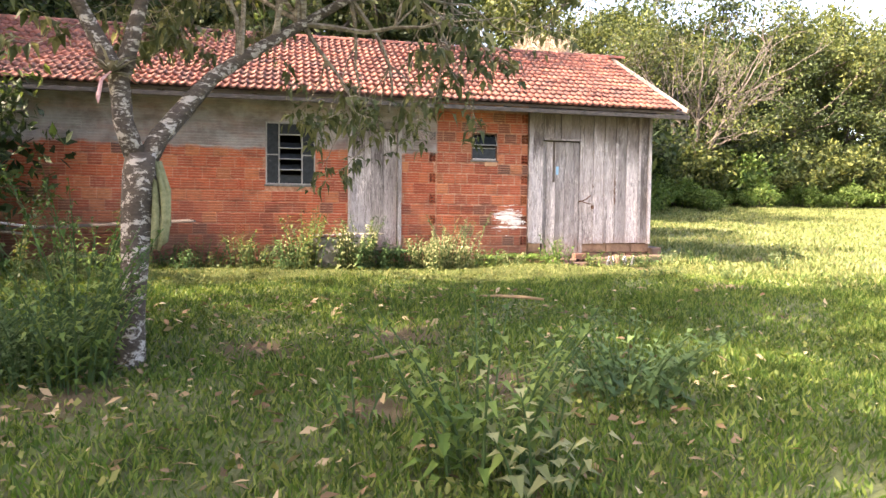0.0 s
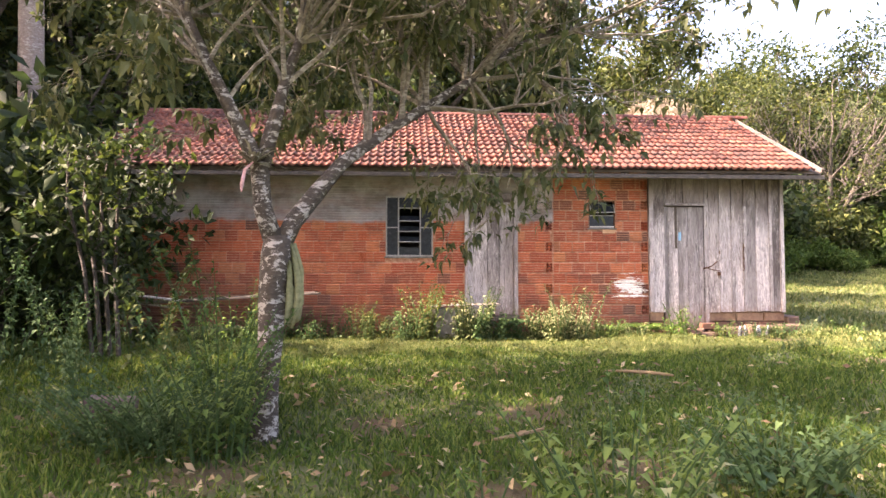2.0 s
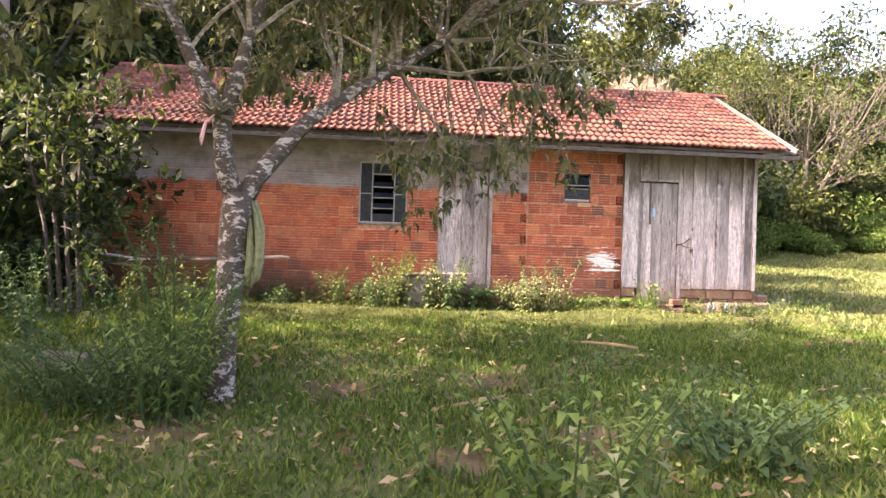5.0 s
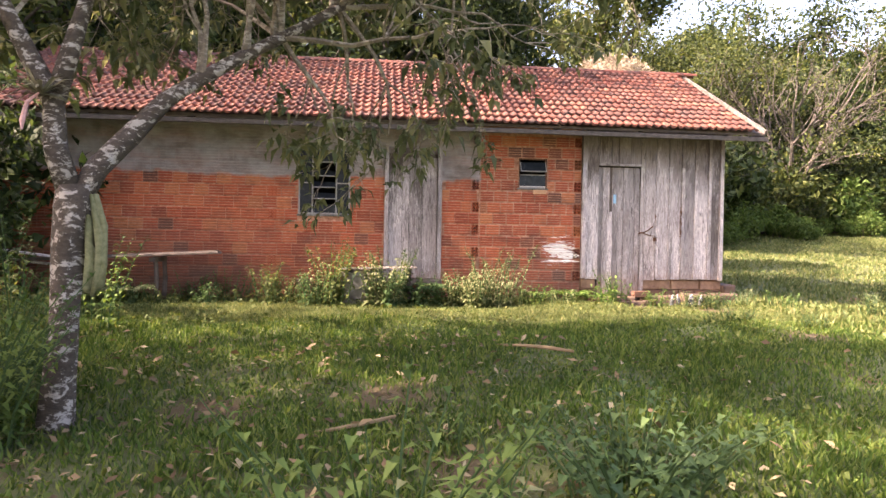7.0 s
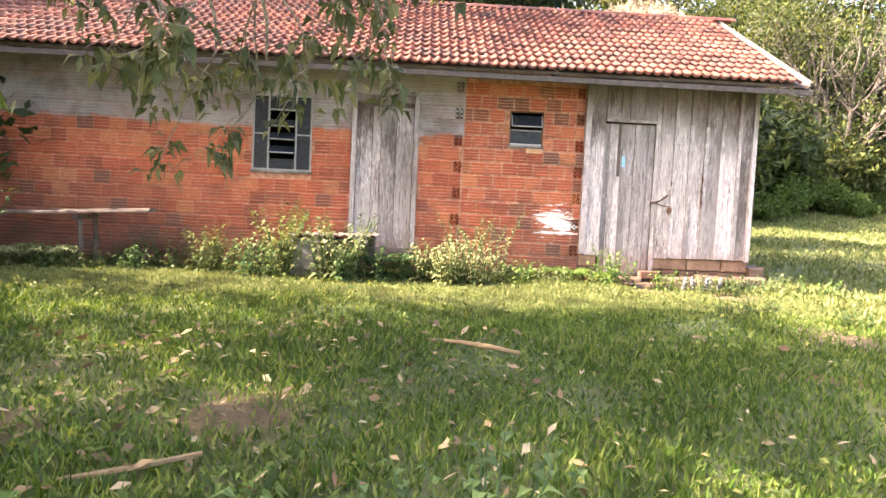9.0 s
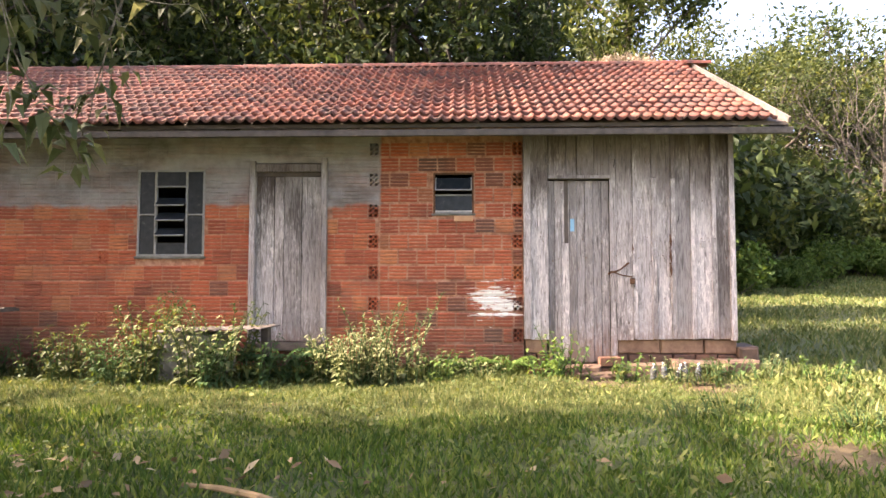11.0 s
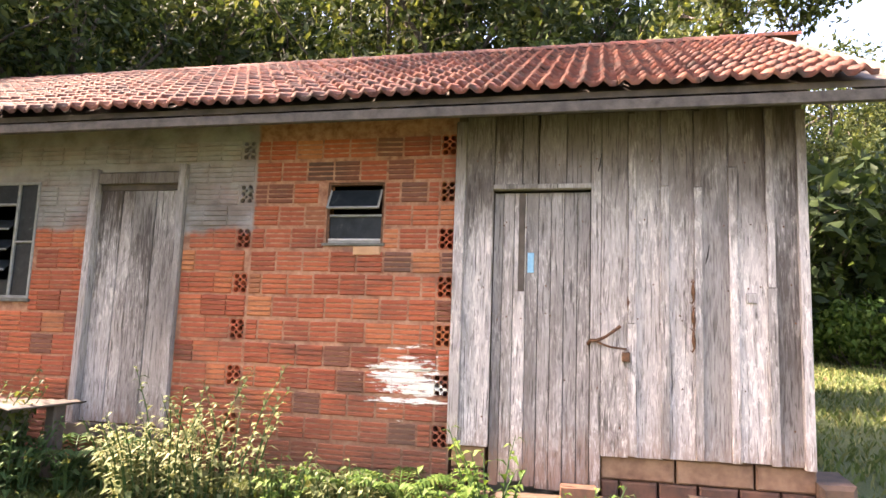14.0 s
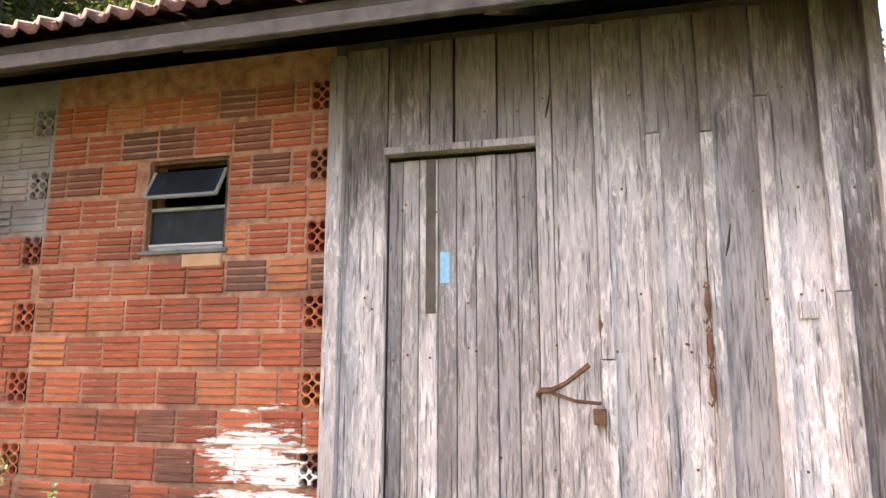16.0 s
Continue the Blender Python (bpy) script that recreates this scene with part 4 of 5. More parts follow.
def dry_tree():
    """A half-bare spreading tree at the far edge of the field."""
    rr, g = random.Random(77), np.random.default_rng(77)
    t = thing("tree", "half-bare tree with grey twigs beyond the field", "tree", (20.0, 31.0, float(gz(20.0, 31.0)) - 0.05))
    wood, tips = Geo(), []
    for k in range(5):
        a = k * 1.27 + 0.4
        c, q = math.cos(a), math.sin(a)
        p = [Vector((0.22 * c, 0.22 * q, -0.1)), Vector((0.20 * c, 0.20 * q, 1.3)), Vector((0.55 * c, 0.55 * q, 2.6)), Vector((1.25 * c, 1.25 * q, 4.1)), Vector((1.7 * c, 1.7 * q, 5.4))]
        wood.tube(p, [0.24, 0.17, 0.13, 0.09, 0.05], 8, 0.25)
        for j in range(9):
            d = Vector((math.cos(a + rr.uniform(-1.1, 1.1)), math.sin(a + rr.uniform(-1.1, 1.1)), rr.uniform(0.1, 1.5))).normalized()
            branch(wood, p[2 + j % 3], d, rr.uniform(1.9, 3.0), 0.05, 2, rr, tips, 0.32, 0.05)
    part("trunk", wood, M_DEADTWIG, t)
    low = [q for q in tips if rr.random() < (0.6 if q[2] < 4.6 else 0.14)]
    part("crown", leaf_cloud("crown", low, (0.26, 0.26, 0.22), 7, 0.10, M_LEAF_MID, g), M_LEAF_MID, t, "green leaves on the lower boughs")


def tall_trunk():
    t = thing("tree", "tall pale straight trunk at the wood's edge", "tree", (-6.75, 12.6, 0.7))
    part("trunk", Geo().tube([(0, 0, -0.3), (0.05, 0, 1), (-0.05, 0, 5), (-0.2, 0.1, 9), (-0.25, 0.1, 14)], [0.28, 0.22, 0.205, 0.185, 0.14], 12, 0.25), bark_material("pale trunk bark", (0.14, 0.11, 0.09), (0.36, 0.32, 0.28), 0.55), t, smooth=True)
    g = np.random.default_rng(5)
    part("crown", leaf_cloud("crown", g.normal(size=(60, 3)) * (1.6, 1.6, 0.9) + (-0.2, 0, 13.5), (0.4, 0.4, 0.3), 60, 0.12, M_LEAF_MID, g), M_LEAF_MID, t)


def open_tree():
    """An airy tree behind the right end of the roof with sky showing through."""
    rr, g = random.Random(90), np.random.default_rng(90)
    t = thing("tree", "airy tall tree with sky showing through its crown", "tree", (7.7, 21.5, float(gz(7.7, 21.5)) - 0.1))
    wood, tips = Geo(), []
    wood.tube([(0, 0, -0.2), (0.05, 0, 3), (-0.1, 0, 6), (0.1, 0, 8.5)], [0.2, 0.16, 0.12, 0.06], 8, 0.2)
    for i in range(13):
        a = i * 2.1
        branch(wood, Vector((0, 0, 3.6 + i * 0.38)), Vector((math.cos(a), math.sin(a), 0.7)).normalized(), rr.uniform(1.3, 2.3), 0.05, 1, rr, tips, 0.3, 0.1)
    part("trunk", wood, M_BARK_FOREST, t)
    part("crown", leaf_cloud("crown", tips, (0.25, 0.25, 0.2), 42, 0.095, M_LEAF_MID, g), M_LEAF_MID, t)


def straw_mound():
    """A heap of dry creepers and straw rising behind the ridge."""
    g = np.random.default_rng(12)
    t = thing("straw_heap", "tall heap of pale dry straw and creepers behind the ridge", "straw heap", (6.45, 17.0, 1.08))
    core = Geo().ring([(1.0, 0.0), (1.05, 2.0), (1.0, 4.2), (0.75, 4.75), (0.3, 5.0)], 14)
    part("core", core, M_STRAW, t)
    n = 9000
    a, h = g.uniform(0, 6.283, n), g.uniform(0, 1, n) ** 0.6
    rad = np.where(h < 0.84, 1.05, 1.05 * np.sqrt(np.clip(1 - ((h - 0.84) / 0.17) ** 2, 0, 1)))
    p = np.stack([rad * np.cos(a), rad * np.sin(a), 5.05 * h], 1) + g.normal(size=(n, 3)) * 0.05
    d = np.stack([np.cos(a) * 0.6, np.sin(a) * 0.6, g.uniform(-1, 0.5, n)], 1) + g.normal(size=(n, 3)) * 0.4
    d *= (g.uniform(0.06, 0.16, n) / np.linalg.norm(d, axis=1))[:, None]
    s = np.cross(d, unit(n, g))
    s *= (0.012 / np.linalg.norm(s, axis=1))[:, None]
    part("straw", quads("straw", p, d, s, M_STRAW), M_STRAW, t)


# ---- the tree in front of the house ----
def front_tree():
    rr = random.Random(14)
    base = Vector((-1.04, 4.98, float(gz(-1.04, 4.98))))
    t = thing("tree", "crooked tree with lichen-spotted bark and drooping olive leaves", "tree", tuple(base))

    def loc(*pts):
        return [Vector(p) - base for p in pts]

    trunk = Geo().tube(loc((-1.06, 4.98, 0.33), (-1.06, 4.98, 0.45), (-1.05, 4.98, 0.75), (-1.03, 5, 1.2), (-1.02, 5, 1.55), (-0.98, 5.0, 1.78), (-0.99, 5.0, 1.92)), [0.15, 0.105, 0.088, 0.085, 0.09, 0.115, 0.10], 14, 0.35)
    part("trunk", trunk, M_BARK, t, smooth=True)
    limbs = [([(-1.0, 5.0, 1.85), (-1.09, 5, 2.14), (-1.12, 5, 2.42), (-1.22, 5, 2.62), (-1.36, 5.0, 2.9), (-1.51, 5.02, 3.18), (-1.68, 5.05, 3.55), (-1.8, 5.1, 4.0)], 0.078),
             [[(-1.12, 5.0, 2.38), (-1.03, 5.03, 2.72), (-0.96, 5.06, 3.04), (-0.87, 5.1, 3.38), (-0.82, 5.2, 3.8), (-0.7, 5.3, 4.3)], 0.058],
             ([(-0.97, 5.0, 1.82), (-0.88, 5.06, 2.03), (-0.74, 5.2, 2.26), (-0.56, 5.3, 2.5), (-0.39, 5.4, 2.66), (-0.12, 5.55, 2.88), (0.11, 5.7, 3.06), (0.5, 5.9, 3.36), (0.9, 6.1, 3.7), (1.4, 6.3, 4.0)], 0.068)]
    tips, nodes = [], []
    for pts, r in limbs:
        q = loc(*pts)
        part("limb", Geo().tube(q, [r * (1 - 0.62 * i / (len(q) - 1)) for i in range(len(q))], 10, 0.4), M_BARK, t, smooth=True)
        nodes.append(q)
    twigs = Geo()

    def spray(p, d, length, r, depth=2, lift=0.03):
        branch(twigs, p, Vector(d).normalized(), length, r, depth, rr, tips, 0.34, lift)

    for i in (4, 5, 6, 7):
        spray(nodes[0][i], (-0.7, rr.uniform(-0.3, 0.4), 0.7), 0.9, 0.02)
        spray(nodes[0][i], (0.6, rr.uniform(-0.4, 0.4), 0.8), 0.9, 0.02)
    for i in (2, 3, 4, 5):
        spray(nodes[1][i], (0.9, rr.uniform(-0.5, 0.3), 0.4), 1.1, 0.022)
        spray(nodes[1][i], (-0.6, rr.uniform(-0.5, 0.3), 0.9), 0.9, 0.02)
    for i in (4, 5, 6):
        spray(nodes[2][i], (rr.uniform(-0.2, 0.5), rr.uniform(-0.3, 0.2), 1), 0.9, 0.024)
    for i in (6, 7, 8, 9, 9, 8, 7):
        spray(nodes[2][i], (1.0, rr.uniform(-0.2, 0.3), rr.uniform(0.0, 0.7)), 1.25, 0.024)
    for i in (3, 4, 5):
        spray(nodes[1][i], (0.9, rr.uniform(-0.2, 0.6), 0.15), 1.6, 0.024)
        spray(nodes[0][i + 2], (-0.9, rr.uniform(-0.2, 0.5), 0.3), 1.1, 0.02)
    for i in (7, 8, 9):
        spray(nodes[2][i], (0.9, rr.uniform(-0.5, 0.5), 0.35), 1.7, 0.024)
        spray(nodes[2][i], (-0.2, rr.uniform(-0.5, 0.5), 0.9), 1.3, 0.022)
    # upright suckers on the long limb
    for i, h in ((4, 0.9), (5, 1.0), (5, 0.8), (6, 1.1), (6, 0.9), (7, 0.9)):
        q = nodes[2][i] + Vector((rr.uniform(-0.08, 0.08), 0, 0))
        twigs.tube([q, q + Vector((rr.uniform(-0.03, 0.05), 0.02, h * 0.5)), q + Vector((rr.uniform(-0.1, 0.14), 0.04, h))], [0.022, 0.018, 0.011], 6, 0.3)
        branch(twigs, q + Vector((0, 0.03, h * 0.95)), Vector((rr.uniform(-0.4, 0.4), 0, 1)).normalized(), 0.5, 0.010, 1, rr, tips, 0.34, 0.0)
    # drooping boughs
    spray(nodes[2][7], (0.6, 0.3, -0.6), 1.1, 0.022, 2, -0.10)
    spray(nodes[2][8], (0.8, 0.3, -0.5), 1.1, 0.022, 2, -0.12)
    spray(nodes[2][9], (0.6, 0.2, -0.7), 1.1, 0.020, 2, -0.12)
    spray(nodes[2][6], (0.45, 0.5, -0.65), 0.85, 0.022, 2, -0.10)
    spray(nodes[2][7], (0.35, 0.25, -0.9), 0.95, 0.020, 2, -0.09)
    spray(nodes[2][8], (0.45, 0.2, -0.9), 1.0, 0.020, 2, -0.09)
    spray(nodes[2][9], (0.2, 0.0, -0.9), 0.9, 0.018, 2, -0.09)
    # broad upper crown
    mid, ends = Vector((-1.0, 5.6, 4.75)) - base, [q for n in nodes for q in n if q.z + base.z > 2.8]
    for i in range(84):
        u = Vector((rr.gauss(0, 1), rr.gauss(0, 1), rr.gauss(-0.25, 0.9))).normalized() * rr.uniform(0.55, 1.0)
        q = mid + Vector((u.x * 2.6, u.y * 1.95, u.z * 1.45))
        if q.z + base.z < 3.1:
            q.z = 3.1 - base.z + rr.uniform(0, 0.4)
        src = sorted(ends, key=lambda e: (e - q).length)[rr.randrange(3)]
        bow = src.lerp(q, 0.5) + Vector((rr.uniform(-0.2, 0.2), rr.uniform(-0.2, 0.2), rr.uniform(0, 0.35)))
        twigs.tube([src, bow, q], [0.022, 0.015, 0.010], 5)
        branch(twigs, q, (q - bow).normalized(), rr.uniform(0.6, 1.0), 0.012, 2, rr, tips, 0.36, -0.03)
    tagged(part("twig_mass", twigs, M_TWIG, t, "pale crooked twigs"), kind="stuff")
    g = Geo()
    for p in tips:
        for k in range(3):
            if rr.random() < 0.88:
                d = Vector((rr.uniform(-1, 1), rr.uniform(-1, 1), rr.uniform(-1.3, 0.3)))
                L = rr.uniform(0.06, 0.14)
                g.leaf(Vector(p) + d * 0.02, d, L, L * rr.uniform(0.4, 0.55), Vector((rr.uniform(-0.6, 0.6), rr.uniform(-0.6, 0.6), 1)), rr.uniform(0.1, 0.5))
    tagged(part("foliage", g, M_LEAF_OLIVE, t, "drooping olive leaves"), kind="stuff")
    # air plant on the stem
    b = thing("air_plant", "spiky grey air plant with a pink bloom on the tree stem", "air plant", (-1.14, 4.90, 2.44))
    lv = Geo()
    for i in range(46):
        a, e = rr.uniform(0, 6.28), rr.uniform(-0.1, 1.1)
        d = Vector((math.cos(a), math.sin(a), e)).normalized()
        L = rr.uniform(0.16, 0.30)
        s = d.cross(Vector((0, 0, 1))).normalized() * 0.011
        n = len(lv.v)
        p1, p2 = d * L * 0.55, d * L - Vector((0, 0, 0.06))
        lv.v += [tuple(-s), tuple(s), tuple(p1 + s * 0.8), tuple(p1 - s * 0.8), tuple(p2)]
        lv.f += [(n, n + 1, n + 2, n + 3), (n + 3, n + 2, n + 4)]
    tagged(part("leaf_rosette", lv, M_BROM, b), kind="stuff")
    part("bloom", Geo().tube([(0, -0.02, 0), (-0.05, -0.05, -0.06), (-0.07, -0.06, -0.17), (-0.07, -0.06, -0.22)], [0.006, 0.012, 0.016, 0.004], 6), M_PINK, b, "hanging pink bloom")
    # cloth over the fork
    c = thing("cloth", "olive green sacking cloth draped over the tree fork", "cloth", (-0.90, 5.06, 1.86))
    g = Geo()
    nu, nv = 9, 15
    for j in range(nv):
        v = j / (nv - 1)
        for i in range(nu):
            u = i / (nu - 1) - 0.5
            w = 0.06 + 0.06 * math.sin(min(v * 1.5, 1.0) * 1.57)
            x = u * w + 0.05 * math.sin(v * 2.6) - 0.02
            y = -0.045 - 0.05 * v * (1 - v) * 2 + 0.028 * math.sin(u * 13 + v * 1.5)
            g.v.append((x, y, -0.62 * v * (1 - 0.2 * abs(u)) + 0.02))
    g.f = [(j * nu + i, j * nu + i + 1, (j + 1) * nu + i + 1, (j + 1) * nu + i) for j in range(nv - 1) for i in range(nu - 1)]
    ob = part("drape", g, M_CLOTH, c, smooth=True)
    th = ob.modifiers.new("thickness", "SOLIDIFY")
    th.thickness = 0.014
    part("rolled_edge", Geo().tube([(0.03, -0.05, 0.01), (0.085, -0.06, -0.18), (0.085, -0.06, -0.42), (0.02, -0.06, -0.60)], [0.018, 0.022, 0.022, 0.012], 7), M_CLOTH, c, smooth=True)


# ---- clutter along the wall ----
def clutter():
    rr = random.Random(44)
    b = thing("bench", "rough sagging plank bench against the brick wall", "bench", (-2.6, 10.55, float(gz(-2.6, 10.55))))
    z = float(gz(-2.6, 10.55))
    for y, dz, a0, a1 in ((-0.22, 0.0, -1.9, 1.28), (0.0, 0.015, -1.5, 1.20), (0.2, 0.005, -1.75, 1.1)):
        m = Matrix.Translation((0, y, 0.62 + dz)) @ pose(0, 0, 0, 0, -3.2, 0)
        part("plank", Geo().box(a0, a1, -0.095, 0.095, -0.016, 0.016, m, 0.004), M_DARKWOOD, b)
    for x in (-1.5, 0.42):
        for y in (-0.2, 0.18):
            part("leg", Geo().tube([(x, y, -0.05), (x + 0.02, y, 0.3), (x, y, 0.60 + 0.055 * x)], [0.035, 0.032, 0.03], 7, 0.2), M_DARKWOOD, b)
    part("cross_beam", Geo().box(0.36, 0.44, -0.28, 0.26, 0.55, 0.606, None, 0.004), M_DARKWOOD, b)
    for y, zz, l in ((10.2, 1.42, -3.2), (10.35, 1.30, -3.4)):
        lb = thing("loose_board", "pale loose board resting on the bench end", "board", (-4.1, y, zz))
        part("board", Geo().box(-0.75, 0.75, -0.08, 0.08, -0.012, 0.012, pose(0, 0, 0, 0, 7, 3), 0.003), M_WOOD, lb)
    # concrete tank with a sheet lid
    zt = float(gz(0.7, 10.4))
    k = thing("water_tank", "small mossy concrete tank with a corrugated lid", "tank", (0.62, 10.42, zt))
    g = Geo()
    for box in ((-0.28, 0.30, -0.30, -0.22, -0.1, 0.44), (-0.28, 0.30, 0.22, 0.30, -0.1, 0.44), (-0.28, -0.20, -0.22, 0.22, -0.1, 0.44), (0.22, 0.30, -0.22, 0.22, -0.1, 0.44)):
        g.box(*box, None, 0.012)
    part("basin", g, M_CONCRETE, k)
    g = Geo()
    nx = 40
    for j, y in enumerate((-0.33, 0.32)):
        for i in range(nx + 1):
            g.v.append((-0.30 + 1.06 * i / nx, y, 0.475 + 0.008 * math.sin(i * 1.57) + 0.035 * i / nx))
    g.f = [(i, i + 1, nx + 2 + i, nx + 1 + i) for i in range(nx)]
    lid = part("lid", g, M_VERGE, k, "pale corrugated sheet", True)
    lid.modifiers.new("thickness", "SOLIDIFY").thickness = 0.010
    part("post", Geo().box(0.62, 0.70, 0.1, 0.2, -0.1, 0.50, None, 0.01), M_DARKWOOD, k)
    # threshold stones and loose bricks under the boarded end
    for x, y, sx, sy, sz in ((4.15, 10.92, 0.30, 0.2, 0.10), (4.55, 10.88, 0.42, 0.24, 0.12), (5.2, 10.95, 0.5, 0.2, 0.13), (5.75, 10.93, 0.46, 0.22, 0.14), (6.2, 10.90, 0.36, 0.3, 0.13), (4.75, 10.62, 0.5, 0.3, 0.06), (6.40, 11.25, 0.2, 0.5, 0.24)):
        s = thing("stone", "flat reddish stone against the house footing", "stone", (x, y, float(gz(x, y))), "footing stones")
        g = Geo().box(-sx / 2, sx / 2, -sy / 2, sy / 2, -0.06, sz, pose(0, 0, 0, rr.uniform(-3, 3), rr.uniform(-3, 3), rr.uniform(-6, 6)), 0.025)
        part("block", g, M_STONE, s)
    for x, y, z0, turn in ((4.86, 10.90, 0.12, 3), (4.10, 10.70, 0.0, 12), (4.33, 10.93, 0.0, -4)):
        s = thing("loose_brick", "loose orange solid brick by the doorstep", "brick", (x, y, float(gz(x, y)) + z0), "loose bricks")
        part("block", Geo().box(-0.11, 0.11, -0.055, 0.055, -0.01, 0.085, pose(0, 0, 0, 0, 0, turn), 0.007), M_ROUGHBRICK, s)
    for i, (x, y, lean) in enumerate(((5.22, 10.55, 4), (5.36, 10.62, -6), (5.46, 10.50, 8), (5.56, 10.58, -3), (5.66, 10.54, 5))):
        s = thing("plastic_bottle", "dusty clear plastic bottle standing in the weeds", "bottle", (x, y, float(gz(x, y))), "bottles by the house")
        s.scale = (0.66, 0.66, 0.56)
        part("bottle_body", Geo().ring([(0.04, 0.0), (0.05, 0.01), (0.05, 0.06), (0.046, 0.08), (0.05, 0.10), (0.05, 0.18), (0.03, 0.24), (0.014, 0.27), (0.014, 0.285)], 12), M_BOTTLE, s, smooth=True)
        part("cap", Geo().ring([(0.016, 0.282), (0.016, 0.305), (0.012, 0.308)], 10), M_PUTTY, s, "white screw cap")
        s.rotation_euler = (radians(lean), radians(lean * 0.7), 0)
    # weathered dark stump, built as a plain block, and stick on the lawn
    s = thing("block", "dark brown stump half sunk in the grass, shaped as a block", "block", (-2.38, 5.6, float(gz(-2.38, 5.6))))
    part("block_body", Geo().box(-0.18, 0.18, -0.1, 0.1, -0.05, 0.16, pose(0, 0, 0, 2, 3, 6), 0.012), M_STUMP, s)
    z = float(gz(2.27, 6.78)) + 0.05
    s = thing("stick", "pale dry stick lying on the lawn", "stick", (2.27, 6.78, z))
    part("stick_body", Geo().tube([(-0.33, 0.15, 0.01), (-0.1, 0.05, 0.02), (0.1, -0.05, 0.015), (0.30, -0.15, 0.0)], [0.012, 0.017, 0.018, 0.014], 7, 0.3), M_LEAF_DRY, s)
    s = thing("stick", "broken pale twig among fallen leaves", "stick", (0.75, 4.9, float(gz(0.75, 4.9)) + 0.04))
    part("stick_body", Geo().tube([(-0.28, -0.12, 0), (0, 0, 0.02), (0.2, 0.14, 0.03)], [0.01, 0.014, 0.011], 6, 0.3), M_LEAF_DRY, s)


# ---- weeds ----
def weed(name, label, x, y, height, n, mat, leaf, rr, lean=0.35, broad=0.4, group="weeds", spread=0.1):
    """An upright weed: leafy stems with leaves all the way up."""
    t = thing(name, label, "weed", (x, y, float(gz(x, y)) - 0.02), group)
    for i in range(n):
        st, lv = Geo(), Geo()
        a = rr.uniform(0, 6.28)
        h = height * rr.uniform(0.6, 1.05)
        p = [Vector((math.cos(a) * spread * q + math.cos(a) * lean * h * u * u, math.sin(a) * spread * q + math.sin(a) * lean * h * u * u, h * u)) for q in (rr.uniform(0.3, 1),) for u in (0, 0.35, 0.7, 1.0)]
        st.tube(p, [0.007, 0.006, 0.005, 0.002], 4)
        k = max(5, int(h / (leaf * 0.32)))
        for j in range(k):
            u = 0.12 + 0.88 * j / k
            i0 = min(2, int(u * 3))
            q = p[i0].lerp(p[i0 + 1], u * 3 - i0)
            b = j * 2.4 + a
            d = Vector((math.cos(b), math.sin(b), rr.uniform(0.0, 0.8)))
            L = leaf * rr.uniform(0.7, 1.25) * (1.1 - 0.5 * u)
            lv.leaf(q, d, L, L * broad, droop=rr.uniform(0.1, 0.5))
        tagged(part("leaf_spray", lv, mat, part("stem", st, M_LEAF_BUSH, t)), kind="stuff")
    return t


def fern(x, y, size, rr, mat, z=None, n=9, label="yellow-green fern at the foot of the wall"):
    t = thing("fern", label, "fern", (x, y, float(gz(x, y)) if z is None else z), "weeds along the wall")
    for i in range(n):
        g = Geo()
        a = i * 6.28 / n + rr.uniform(-0.3, 0.3)
        d = Vector((math.cos(a), math.sin(a), 0))
        pts = [d * (size * u * 0.8) + Vector((0, 0, size * (1.1 * u - 0.75 * u * u))) for u in np.linspace(0, 1, 8)]
        g.tube(pts, [0.004] * 7 + [0.001], 4)
        s = d.cross(Vector((0, 0, 1)))
        for j in range(1, 8):
            for w in (-1, 1):
                L = size * 0.22 * math.sin(math.pi * (0.15 + 0.8 * j / 8))
                g.leaf(pts[j], s * w + d * 0.4, L, L * 0.35)
                g.leaf(pts[j].lerp(pts[j - 1], 0.5), s * w + d * 0.4, L, L * 0.35)
        part("frond", g, mat, t)


